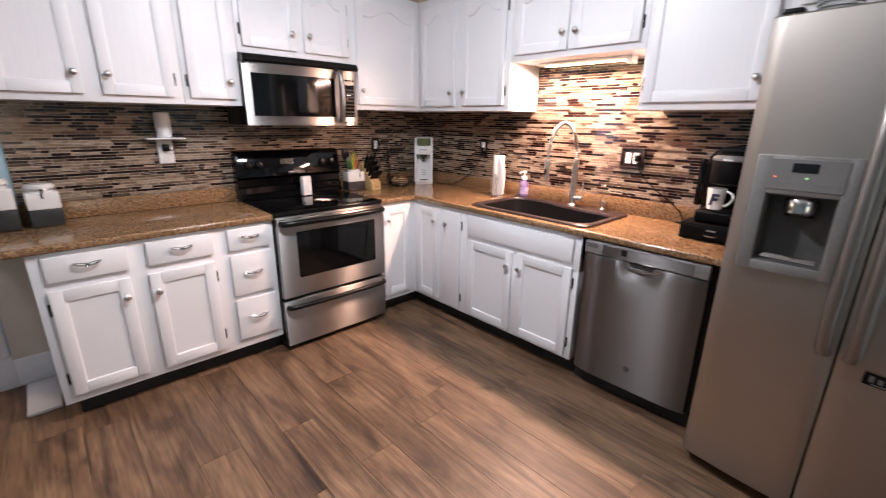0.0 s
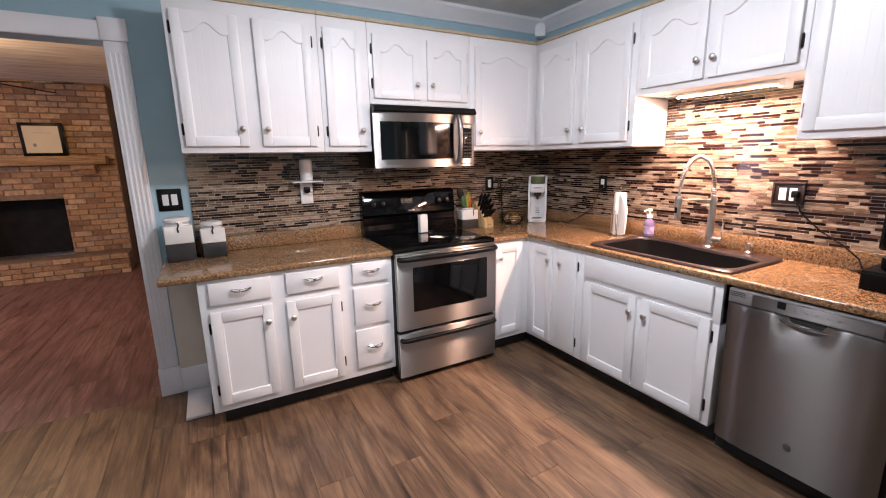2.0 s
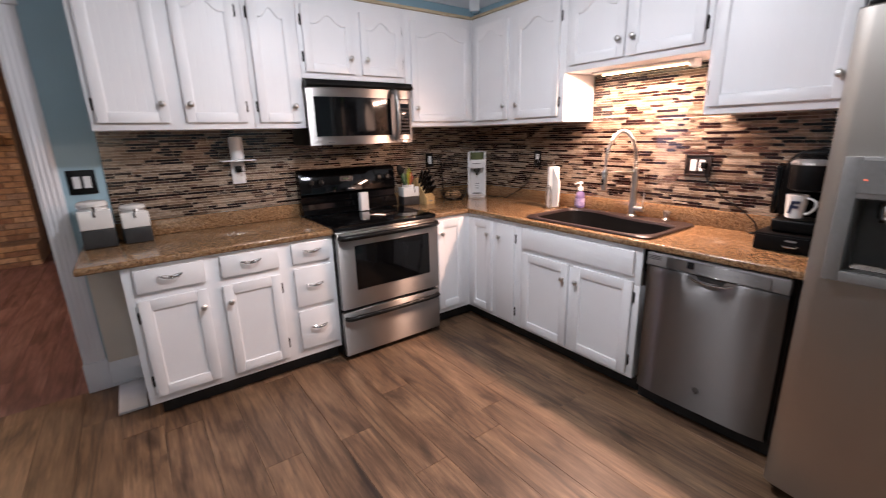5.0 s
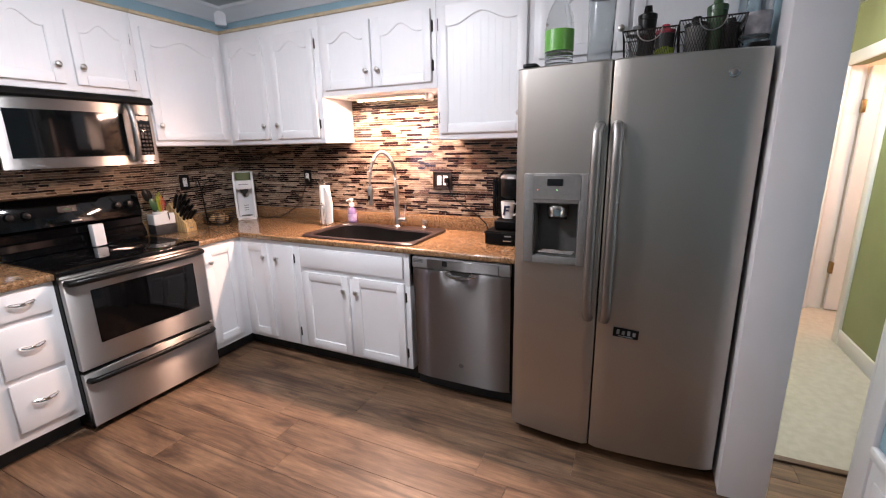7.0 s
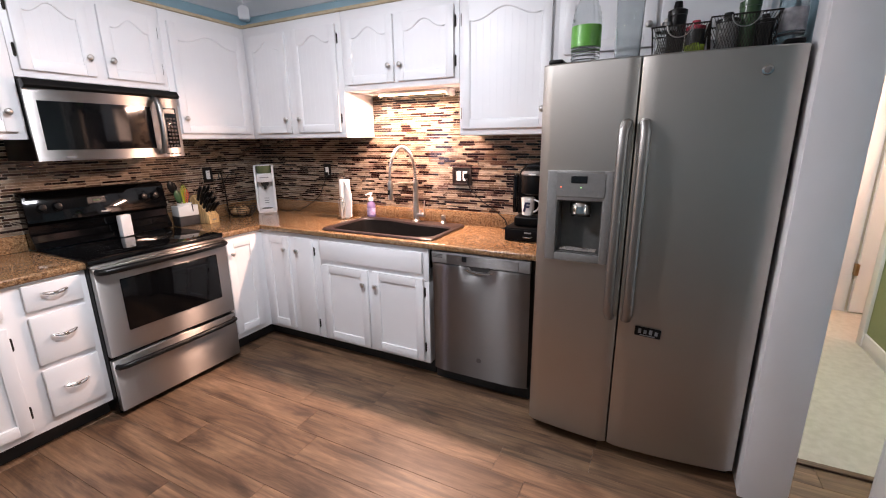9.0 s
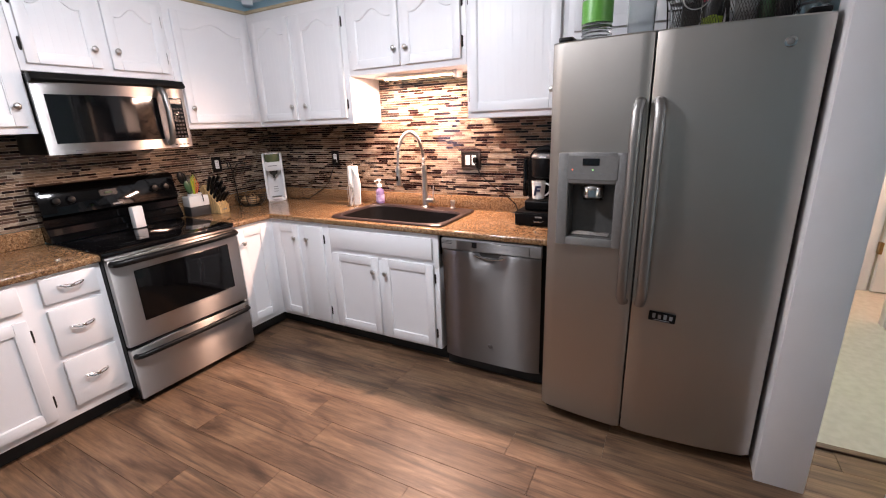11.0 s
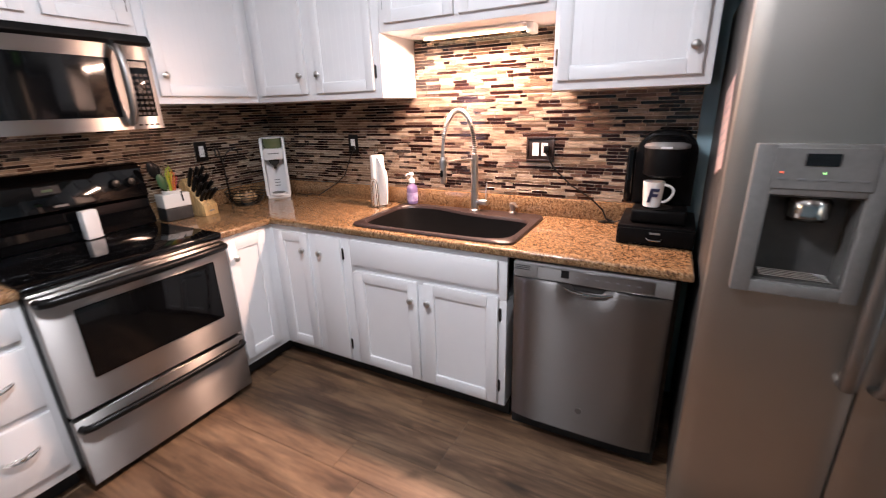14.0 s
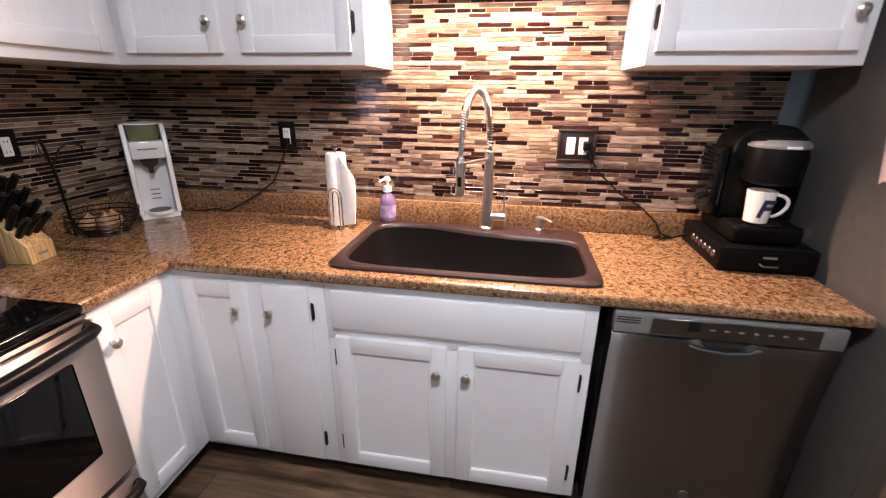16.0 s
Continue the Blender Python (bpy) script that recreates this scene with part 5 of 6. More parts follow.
def canister(x, y, w, h):
    c = thing("canister", pose(x, y, 0.9145, 0, 0, 4), "black and white square ceramic canister with clamp lid", "canister", "canisters on the worktop")
    part("base", box(-w / 2, w / 2, -w / 2, w / 2, 0, h * 0.40, 0.006, None, 3), M_BLACKCER, c, "matt black lower half")
    part("body", box(-w / 2 + 0.001, w / 2 - 0.001, -w / 2 + 0.001, w / 2 - 0.001, h * 0.401, h * 0.80, 0.006, None, 3), M_CERAMIC, c)
    part("neck", lathe([(w * 0.43, h * 0.80), (w * 0.43, h * 0.85)], 28), M_CERAMIC, c)
    lid = part("lid", lathe([(w * 0.44, h * 0.862), (w * 0.47, h * 0.875), (w * 0.47, h * 0.93), (w * 0.40, h * 0.975), (w * 0.1, h * 1.0)], 28), M_CERAMIC, c, "white ceramic lid")
    part("wire", tube([(w * 0.455 * math.cos(a * math.pi / 14), w * 0.455 * math.sin(a * math.pi / 14), h * 0.857) for a in range(29)], 0.0025, 6), M_NICKEL, lid)
    part("clasp", tube([(0, -w * 0.47, h * 0.87), (0.004, -w * 0.52, h * 0.82), (-0.004, -w * 0.53, h * 0.74), (0.0, -w * 0.51, h * 0.66)], 0.004, 6), M_HINGE, lid, "dark clamp")
    return c


canister(-2.905, -0.135, 0.150, 0.262)
canister(-2.728, -0.125, 0.135, 0.222)

c = thing("utensil_crock", pose(-0.852, -0.125, 0.9145, 0, 0, -6), "black and white crock full of kitchen utensils", "crock")
part("base", box(-0.085, 0.085, -0.06, 0.06, 0, 0.072, 0.006, None, 3), M_BLACKCER, c, "matt black lower half")
part("body", box(-0.084, 0.084, -0.059, 0.059, 0.0725, 0.150, 0.006, None, 3), M_CERAMIC, c)
part("rim", lathe([(0.056, 0.150), (0.058, 0.166), (0.052, 0.168), (0.050, 0.152)], 28), M_CERAMIC, c)
part("clasp", tube([(0.03, -0.062, 0.160), (0.032, -0.066, 0.13), (0.034, -0.063, 0.105)], 0.004, 6), M_HINGE, c)
ut = random.Random(11)
for k, (m_, dx, dy, hh) in enumerate([(M_BLACK, -0.085, 0.0, 0.34), (M_BLACK, -0.055, 0.02, 0.33), (M_DKGREEN, -0.05, -0.015, 0.27), (M_LIME, -0.005, -0.01, 0.29), (M_LIME, 0.02, 0.01, 0.30),
                                     (M_ORANGE, 0.018, -0.02, 0.27), (M_YELLOW, 0.008, 0.0, 0.28), (M_RED, 0.045, 0.01, 0.26), (M_GREYP, -0.03, 0.0, 0.29), (M_ORANGE, 0.035, 0.02, 0.28)]):
    x_, y_ = dx * 0.3, dy * 0.6
    if k < 3:
        bm = tube([(x_, y_, 0.10), (dx * 0.8, dy, hh * 0.7)], 0.006, 8)
        s_ = lathe([(0.004, -0.05), (0.024, -0.03), (0.028, 0.0), (0.022, 0.03), (0.005, 0.045)], 14, m=pose(dx, dy, hh - 0.05, 0, -16, 0) @ Matrix.Diagonal((1, 0.35, 1, 1)), bm=bm)
        part("ladle" if k < 2 else "spatula", bm, m_, c, "black ladle" if k < 2 else "dark green spatula")
    else:
        loop = [(x_, y_, 0.10), (x_ + (dx - x_) * 0.5 - 0.008, dy, hh * 0.7), (dx - 0.012, dy, hh - 0.03), (dx, dy, hh), (dx + 0.012, dy, hh - 0.03), (x_ + (dx - x_) * 0.5 + 0.008, dy, hh * 0.7), (x_ + 0.003, y_, 0.10)]
        part("whisk_wire", tube(loop, 0.0032, 6), m_, c, "coloured utensil loop")

c.matrix_world = pose(-0.852, -0.125, 0.9145, 0, 0, -6) @ Matrix.Diagonal((0.86, 0.86, 1, 1))
c = thing("knife_block", pose(-0.700, -0.150, 0.9145, 0, 0, -38), "pale wooden knife block full of black knives", "knife block")
part("block", prism([(-0.10, 0), (0.075, 0), (0.075, 0.055), (0.02, 0.10), (-0.085, 0.205), (-0.125, 0.175)], "x", -0.052, 0.052, r=0.003), M_BLOCK, c)
part("mark", box(-0.02, 0.02, -0.0015, 0, 0, 0.008), M_GREYTXT, c, m=pose(0, 0.0768, 0.022))
for i in range(3):
    for j in range(4):
        px, t_ = -0.034 + 0.034 * i, j / 3
        p = Vector((px, -0.045 + 0.085 * t_, 0.170 - 0.080 * t_))
        d_ = Vector((0.10 * (i - 1), 0.50 + 0.25 * t_, 0.84 - 0.1 * t_)).normalized()
        l_ = 0.118 - 0.03 * t_
        kn = part("knife_handle", tube([p - 0.02 * d_, p + 0.01 * d_, p + l_ * 0.6 * d_, p + l_ * d_ + Vector((0, 0.004, -0.006))], 0.0100, 8, None, [0.009, 0.012, 0.0138, 0.0115]), M_BLACK, c, "black knife handle")
        part("rivet", lathe([(0.004, 0), (0.003, 0.001)], 8, m=Matrix.Translation(p + l_ * d_ + Vector((0, 0.004, -0.002)))), M_CHROME, kn)
c.matrix_world = pose(-0.715, -0.170, 0.9145, 0, 0, 188) @ Matrix.Diagonal((0.88, 0.86, 1.04, 1))

c = thing("fruit_basket", pose(-0.405, -0.165, 0.9145), "black wire basket with onions and a hanging hook", "basket")
for z_, r_ in ((0.003, 0.075), (0.018, 0.090), (0.034, 0.103), (0.051, 0.112), (0.069, 0.119), (0.088, 0.122)):
    part("hoop", tube([(r_ * math.cos(a * math.pi / 16), r_ * math.sin(a * math.pi / 16), z_) for a in range(33)], 0.0028, 6), M_BLACK, c)
for k in range(10):
    a = 2 * math.pi * k / 10
    part("wire", tube([(r_ * math.cos(a), r_ * math.sin(a), z_) for z_, r_ in ((0.003, 0.02), (0.003, 0.075), (0.03, 0.10), (0.06, 0.117), (0.088, 0.122))], 0.0018, 5), M_BLACK, c)
part("post", tube([(-0.03, 0.122, 0.003), (-0.035, 0.118, 0.10), (-0.05, 0.105, 0.24), (-0.075, 0.09, 0.335), (-0.095, 0.075, 0.365), (-0.12, 0.06, 0.355), (-0.13, 0.05, 0.325), (-0.115, 0.04, 0.31)], 0.005, 8), M_BLACK, c, "curved hanging hook")
part("post", tube([(-0.055, 0.10, 0.27), (-0.03, 0.08, 0.33), (0.0, 0.06, 0.35), (0.025, 0.045, 0.335), (0.02, 0.035, 0.31)], 0.004, 8), M_BLACK, c)
for k, (x_, y_, r_) in enumerate([(-0.02, -0.03, 0.042), (0.045, 0.01, 0.038), (-0.02, 0.05, 0.038)]):
    f_ = thing("onion", pose(-0.405 + x_, -0.165 + y_, 0.9185), "brown onion in the wire basket", "onion", "onions in the basket")
    part("bulb", lathe([(0.004, 0.0), (r_ * 0.6, 0.006), (r_, r_ * 0.75), (r_ * 0.8, r_ * 1.3), (0.008, r_ * 1.75), (0.003, r_ * 2.0)], 20), M_FRUIT, f_)

# white iced-tea maker
c = thing("tea_maker", pose(-0.148, -0.180, 0.9145, 0, 0, -43), "white iced tea maker with sage green tank", "tea maker")
part("base", prism([(-0.072, -0.075), (0.072, -0.075), (0.080, 0.065), (-0.080, 0.065)], "z", 0, 0.022, r=0.004), M_WHITEP, c)
for s in (-1, 1):
    x0, x1 = sorted((s * 0.080, s * 0.062))
    part("side_wall", prism([(-0.080, 0.0225), (0.065, 0.0225), (0.072, 0.402), (-0.030, 0.402), (-0.070, 0.345)], "x", x0, x1, r=0.004), M_WHITEP, c)
part("back", box(-0.0615, 0.0615, 0.005, 0.065, 0.0225, 0.335, 0.004), M_WHITEP, c)
part("brew_head", box(-0.0615, 0.0615, -0.078, 0.0045, 0.262, 0.335, 0.006), M_WHITEP, c)
part("funnel", prism([(-0.035, 0.2615), (0.035, 0.2615), (0.028, 0.235), (0.010, 0.222), (0.008, 0.200), (-0.008, 0.200), (-0.010, 0.222), (-0.028, 0.235)], "y", -0.055, -0.020), M_HINGE, c, "dark brew funnel")
part("tank", lathe([(0.056, 0.3355), (0.0605, 0.345), (0.0605, 0.392), (0.060, 0.400)], 32), M_SAGE, c, "sage green water tank")
part("lid", lathe([(0.070, 0.4005), (0.070, 0.406), (0.05, 0.409)], 32), M_WHITEP, c)
part("drip_tray", lathe([(0.050, 0.0225), (0.050, 0.034), (0.047, 0.036)], 28, at=(0, -0.052, 0)), M_WHITEP, c, "white drip tray")
part("tray_grille", lathe([(0.043, 0.0362), (0.043, 0.0385), (0.038, 0.039)], 28, at=(0, -0.052, 0)), M_FSIDE, c, "dark tray grille")
for k in range(3):
    part("button", box(-0.018, 0.018, 0.0025, 0.0048, 0.075 + 0.020 * k, 0.080 + 0.020 * k), M_GREYTXT, c)
part("badge", box(-0.035, 0.035, -0.0795, -0.0782, 0.300, 0.306), M_GREYTXT, c)
c = thing("tea_maker_cable", RANGE, "black cable from the outlet to the tea maker", "cable")
part("cord", tube([(-0.015, -0.777, 1.245), (-0.04, -0.775, 1.21), (-0.045, -0.74, 1.14), (-0.04, -0.70, 1.07), (-0.045, -0.62, 1.01), (-0.05, -0.52, 0.955), (-0.06, -0.46, 0.922), (-0.05, -0.40, 0.93), (-0.06, -0.34, 0.919), (-0.07, -0.25, 0.919)], 0.0035, 8), M_BLACK, c)
part("plug", box(-0.04, -0.0185, -0.792, -0.762, 1.232, 1.262, 0.005), M_BLACK, c)

# paper towels
c = thing("paper_towel_holder", pose(-0.135, -1.045, 0.9145), "chrome wire holder with a paper towel roll", "paper towel")
part("base_ring", tube([(0.07 * math.cos(a * math.pi / 14), 0.07 * math.sin(a * math.pi / 14), 0.004) for a in range(29)], 0.0035, 8), M_CHROME, c)
part("stem", tube([(0, 0, 0.004), (0, 0, 0.325)], 0.004, 8), M_CHROME, c)
part("finial", lathe([(0.004, 0.318), (0.013, 0.326), (0.014, 0.336), (0.006, 0.345)], 14), M_CHROME, c)
for k in range(2):
    part("arm", tube([(-0.068, -0.042 + 0.012 * k, 0.004)] + [(-0.072, -0.042 + 0.012 * k + (0.026 - 0.014 * k) * (1 - math.cos(a * math.pi / 10)) , 0.145 - 0.012 * k + 0.03 * math.sin(a * math.pi / 10)) for a in range(11)] + [(-0.068, 0.010 - 0.012 * k, 0.004)], 0.0028, 6), M_CHROME, c)
part("cross_bar", tube([(-0.075, 0, 0.004), (0.075, 0, 0.004)], 0.003, 6), M_CHROME, c)
part("roll", lathe([(0.018, 0.010), (0.045, 0.008), (0.046, 0.012), (0.041, 0.30), (0.037, 0.306), (0.018, 0.306), (0.016, 0.20)], 36), M_PAPER, c, "white paper towel roll")
sheet = [(-0.030, 0.304), (-0.040, 0.285), (-0.062, 0.250), (-0.086, 0.215), (-0.092, 0.180), (-0.088, 0.10), (-0.082, 0.02), (-0.030, 0.012)]
part("loose_sheet", prism(sheet, "x", -0.040, -0.030, r=0.002), M_PAPER, c, "loose end of the towel")

# hand soap
c = thing("soap_bottle", pose(-0.062, -1.238, 0.9275), "lilac pump bottle of hand soap on the sink rim", "soap bottle")
part("bottle", lathe([(0.030, 0), (0.034, 0.004), (0.034, 0.085), (0.030, 0.105), (0.015, 0.120), (0.014, 0.126)], 28), M_LILAC, c, "lilac bottle")
part("label", lathe([(0.0345, 0.018), (0.0345, 0.070)], 28), mat("lavender_label", (0.46, 0.40, 0.58), 0.4, second=(0.24, 0.18, 0.36), scale=38), c, "lavender printed label")
part("pump_collar", lathe([(0.019, 0.1265), (0.019, 0.148), (0.010, 0.152)], 20), M_WHITEP, c)
part("pump_head", lathe([(0.006, 0.1525), (0.006, 0.172), (0.014, 0.173), (0.014, 0.186), (0.008, 0.190)], 16), M_WHITEP, c)
part("nozzle", tube([(0, 0, 0.181), (-0.02, 0.014, 0.180), (-0.034, 0.024, 0.172)], 0.0045, 8), M_WHITEP, c)

# pod drawer, coffee maker, mug
c = thing("pod_drawer", pose(-0.205, -2.590, 0.9145, 0, 0, -90), "black coffee pod drawer on the worktop", "drawer")
part("shell", box(-0.145, 0.145, -0.165, 0.165, 0, 0.082, 0.006), M_COFFEE, c)
dr = part("drawer_front", box(-0.138, 0.138, -0.172, -0.1655, 0.008, 0.072, 0.003), M_COFFEE, c)
part("handle", tube([(-0.028, -0.173, 0.035), (-0.022, -0.183, 0.030), (0.022, -0.183, 0.030), (0.028, -0.173, 0.035)], 0.0035, 8), M_CHROME, dr, "chrome drawer handle")
part("badge", box(-0.020, 0.020, -0.1735, -0.1722, 0.052, 0.060), M_GREYP, dr)
for k in range(6):
    part("coffee_pod", lathe([(0.013, 0), (0.010, 0.004)], 14, m=pose(-0.1452, -0.12 + 0.036 * k, 0.045, 0, -90, 0)), mat("pod_foil_%d" % k, (0.095, 0.07, 0.075), 0.35, 0.3, second=(0.07, 0.05, 0.055), scale=30), c, "pinkish foil pod lid")
c = thing("coffee_maker", pose(-0.195, -2.592, 0.997, 0, 0, -90), "black single-cup coffee maker with silver trim", "coffee maker")
part("base", box(-0.105, 0.105, -0.135, 0.13, 0, 0.062, 0.014, None, 3), M_COFFEE, c)
shell = [(-0.115, 0.0625), (0.115, 0.0625), (0.115, 0.27)] + [(0.025 + 0.09 * math.cos(a * math.pi / 16), 0.28 + 0.09 * math.sin(a * math.pi / 16)) for a in range(9)] + [(-0.025 - 0.09 * math.sin(a * math.pi / 16), 0.28 + 0.09 * math.cos(a * math.pi / 16)) for a in range(9)] + [(-0.115, 0.27)]
part("column", prism(shell, "y", -0.030, 0.13, r=0.012), M_COFFEE, c)
part("head", lathe([(0.062, 0.190), (0.080, 0.200), (0.083, 0.315), (0.070, 0.338), (0.02, 0.346)], 40, at=(0, -0.056, 0)), M_COFFEE, c, "rounded black brew head")
part("ring", lathe([(0.0830, 0.306), (0.0850, 0.311), (0.0825, 0.320), (0.070, 0.334)], 40, at=(0, -0.058, 0)), M_GREYP, c, "silver trim crescent")
part("lid", lathe([(0.0835, 0.3155), (0.080, 0.328), (0.055, 0.352), (0.01, 0.356)], 40, at=(0, -0.051, 0)), M_COFFEE, c)
part("badge", box(-0.020, 0.020, -0.1445, -0.1395, 0.309, 0.316), M_WHITEP, c)
part("water_tank", box(-0.150, -0.1155, -0.025, 0.12, 0.064, 0.30, 0.012, None, 3), M_BLACKGLASS, c, "smoky water tank")
part("drip_plate", lathe([(0.050, 0.0625), (0.050, 0.066), (0.02, 0.067)], 28, at=(0, -0.083, 0)), M_HINGE, c)
c = thing("coffee_mug", pose(-0.288, -2.562, 1.0645, 0, 0, -90), "white coffee mug with a dark letter on it", "mug")
part("cup", lathe([(0.030, 0), (0.034, 0.003), (0.042, 0.105), (0.039, 0.106), (0.032, 0.012), (0.004, 0.010)], 36), M_CERAMIC, c)
part("handle", tube([(0.037 + 0.036 * math.sin(a * math.pi / 14) + 0.006 * math.sin(a * math.pi / 7), -0.008 - 0.009 * math.sin(a * math.pi / 14), 0.058 + 0.036 * math.cos(a * math.pi / 14)) for a in range(15)], 0.0055, 10), M_CERAMIC, c)
cu = bpy.data.curves.new("letter", "FONT")
cu.body, cu.size, cu.extrude, cu.align_x, cu.shear = "F", 0.078, 0.0012, "CENTER", 0.2
cu.offset = 0.0025
cu.materials.append(M_INK)
lt = new("letter", cu)
lt.parent = c
lt.matrix_local = pose(-0.004, -0.0385, 0.026, 94.5, 0, 0)
c = thing("coffee_maker_cable", RANGE, "black cable from the outlet to the coffee maker", "cable")
part("cord", tube([(-0.016, -2.040, 1.262), (-0.045, -2.045, 1.245), (-0.055, -2.09, 1.17), (-0.05, -2.18, 1.09), (-0.05, -2.28, 1.03), (-0.045, -2.34, 0.975), (-0.055, -2.36, 0.935), (-0.07, -2.39, 0.920), (-0.08, -2.44, 0.945)], 0.0038, 8), M_BLACK, c)
part("plug", box(-0.042, -0.0185, -2.058, -2.026, 1.246, 1.282, 0.006), M_BLACK, c)
part("cord_bundle", tube([(-0.06, -2.36, 0.925), (-0.075, -2.33, 0.922), (-0.085, -2.36, 0.923), (-0.06, -2.40, 0.924), (-0.05, -2.37, 0.93)], 0.0045, 8), M_BLACK, c)

c = thing("timer_box", pose(-1.28, -0.150, 0.9215, 0, 0, 12), "small white box standing on the cooktop", "box")
part("carton", box(-0.036, 0.036, -0.018, 0.018, 0, 0.135, 0.003), M_WHITEP, c)
part("lid_flap", box(-0.034, 0.034, -0.017, 0.017, 0.1355, 0.139, 0.001, None, 1), M_PAPER, c)
c = thing("floor_panel", RANGE @ pose(-2.92, -0.235, 0.0), "white flat panel lying on the floor beside the cabinet", "panel")
part("board", box(-0.068, 0.068, -0.18, 0.18, 0.001, 0.018, 0.003), M_WHITEP, c)

# ---- things on the refrigerator ----
TOP = 1.8015


def pet_bottle(u, y, h, r, label_mat, label, cap):
    c = thing("bottle", SINK @ pose(u, y, TOP), label, "bottle", "bottles on the refrigerator")
    pr = [(r * 0.8, 0), (r, 0.01)]
    for k in range(5):
        z_ = 0.02 + h * 0.045 * k
        pr += [(r, z_), (r * 0.94, z_ + h * 0.02)]
    pr += [(r, h * 0.28), (r, h * 0.56), (r * 0.93, h * 0.585), (r * 0.98, h * 0.61), (r * 0.90, h * 0.64), (r * 0.93, h * 0.67), (r * 0.83, h * 0.70), (r * 0.84, h * 0.73), (r * 0.70, h * 0.77), (r * 0.68, h * 0.80), (r * 0.32, h * 0.90), (r * 0.30, h * 0.94)]
    part("body", lathe(pr, 28), M_PET, c, "clear ridged plastic body")
    part("label_band", lathe([(r * 1.01, h * 0.27), (r * 1.01, h * 0.52)], 28), label_mat, c, "wrapped label")
    part("cap", lathe([(r * 0.36, h * 0.942), (r * 0.36, h), (r * 0.2, h * 1.005)], 18), cap, c)
    return c


pet_bottle(2.905, -0.70, 0.34, 0.062, M_GREENP, "clear water bottle with green label", M_WHITEP)
pet_bottle(3.635, -0.66, 0.31, 0.044, M_PALE, "clear bottle with pale label", M_ORANGE)
c = thing("pitcher", SINK @ pose(3.075, -0.68, TOP), "tall clear plastic pitcher on the refrigerator", "pitcher")
part("jar", lathe([(0.046, 0), (0.050, 0.004), (0.056, 0.29), (0.053, 0.29), (0.047, 0.01), (0.004, 0.008)], 28), M_PET, c)
part("lid", lathe([(0.058, 0.2905), (0.058, 0.31), (0.02, 0.315)], 28), M_INK, c, "dark blue lid")


def wire_basket(u, y, w, d, h, label):
    c = thing("wire_basket", SINK @ pose(u, y, TOP), label, "basket", "baskets on the refrigerator")
    for z_, k in ((0.004, 0.90), (h, 1.0)):
        part("hoop", tube([(-w / 2 * k, -d / 2 * k, z_), (w / 2 * k, -d / 2 * k, z_), (w / 2 * k, d / 2 * k, z_), (-w / 2 * k, d / 2 * k, z_), (-w / 2 * k, -d / 2 * k, z_)], 0.003, 6), M_HINGE, c)
    bm = bmesh.new()
    n_ = 22
    for sy in (-1, 1):
        for i in range(n_ + 1):
            for s in (-1, 1):
                a, b = i / n_, i / n_ + s * 0.24
                if 0 <= b <= 1:
                    tube([((a - 0.5) * w * 0.9, sy * d * 0.45, 0.004), ((b - 0.5) * w, sy * d * 0.5, h)], 0.0013, 4, bm)
    for sx in (-1, 1):
        for i in range(7):
            for s in (-1, 1):
                a, b = i / 6, i / 6 + s * 0.30
                if 0 <= b <= 1:
                    tube([(sx * w * 0.45, (a - 0.5) * d * 0.9, 0.004), (sx * w * 0.5, (b - 0.5) * d, h)], 0.0013, 4, bm)
    tagged(part("mesh", bm, M_HINGE, c, "dark diamond wire mesh"), kind="stuff")
    part("bow_handle", tube([(0.045 * math.cos(a * math.pi / 10), -d / 2 - 0.003, h - 0.045 * math.sin(a * math.pi / 10)) for a in range(11)], 0.0022, 6), M_NICKEL, c, "thin steel bow handle")
    return c


wire_basket(3.265, -0.64, 0.20, 0.20, 0.135, "dark wire basket holding bottles and lids")
wire_basket(3.480, -0.64, 0.22, 0.20, 0.150, "dark wire mesh basket with a ring handle")


def shaker_cup(u, y, h, r, m_, lid_m, label):
    c = thing("drink_cup", SINK @ pose(u, y, TOP + 0.003), label, "cup", "cups in the baskets")
    part("cup", lathe([(r * 0.8, 0), (r * 0.85, 0.004), (r, h * 0.78), (r * 0.96, h * 0.78), (r * 0.8, 0.008), (0.003, 0.006)], 24), m_, c)
    part("lid", lathe([(r * 1.04, h * 0.785), (r * 1.04, h * 0.86), (r * 0.5, h * 0.90), (r * 0.4, h)], 24), lid_m, c)
    return c


shaker_cup(3.215, -0.63, 0.17, 0.040, M_GLASS, M_GREYP, "clear cup with grey lid in the wire basket")
shaker_cup(3.252, -0.60, 0.25, 0.036, M_BLACK, M_BLACK, "black shaker cup in the wire basket")
shaker_cup(3.325, -0.685, 0.07, 0.036, M_LIME, M_LIME, "small lime cup in the wire basket")
shaker_cup(3.325, -0.60, 0.17, 0.036, M_BLACKCER, M_RED, "dark cup with red lid in the wire basket")
shaker_cup(3.435, -0.62, 0.18, 0.040, M_GREYP, M_BLACK, "grey cup with black lid in the mesh basket")
shaker_cup(3.505, -0.60, 0.25, 0.036, M_DKGREEN, M_DKGREEN, "dark green bottle in the mesh basket")
shaker_cup(3.550, -0.67, 0.15, 0.030, M_BLACK, M_BLACK, "black cup in the mesh basket")

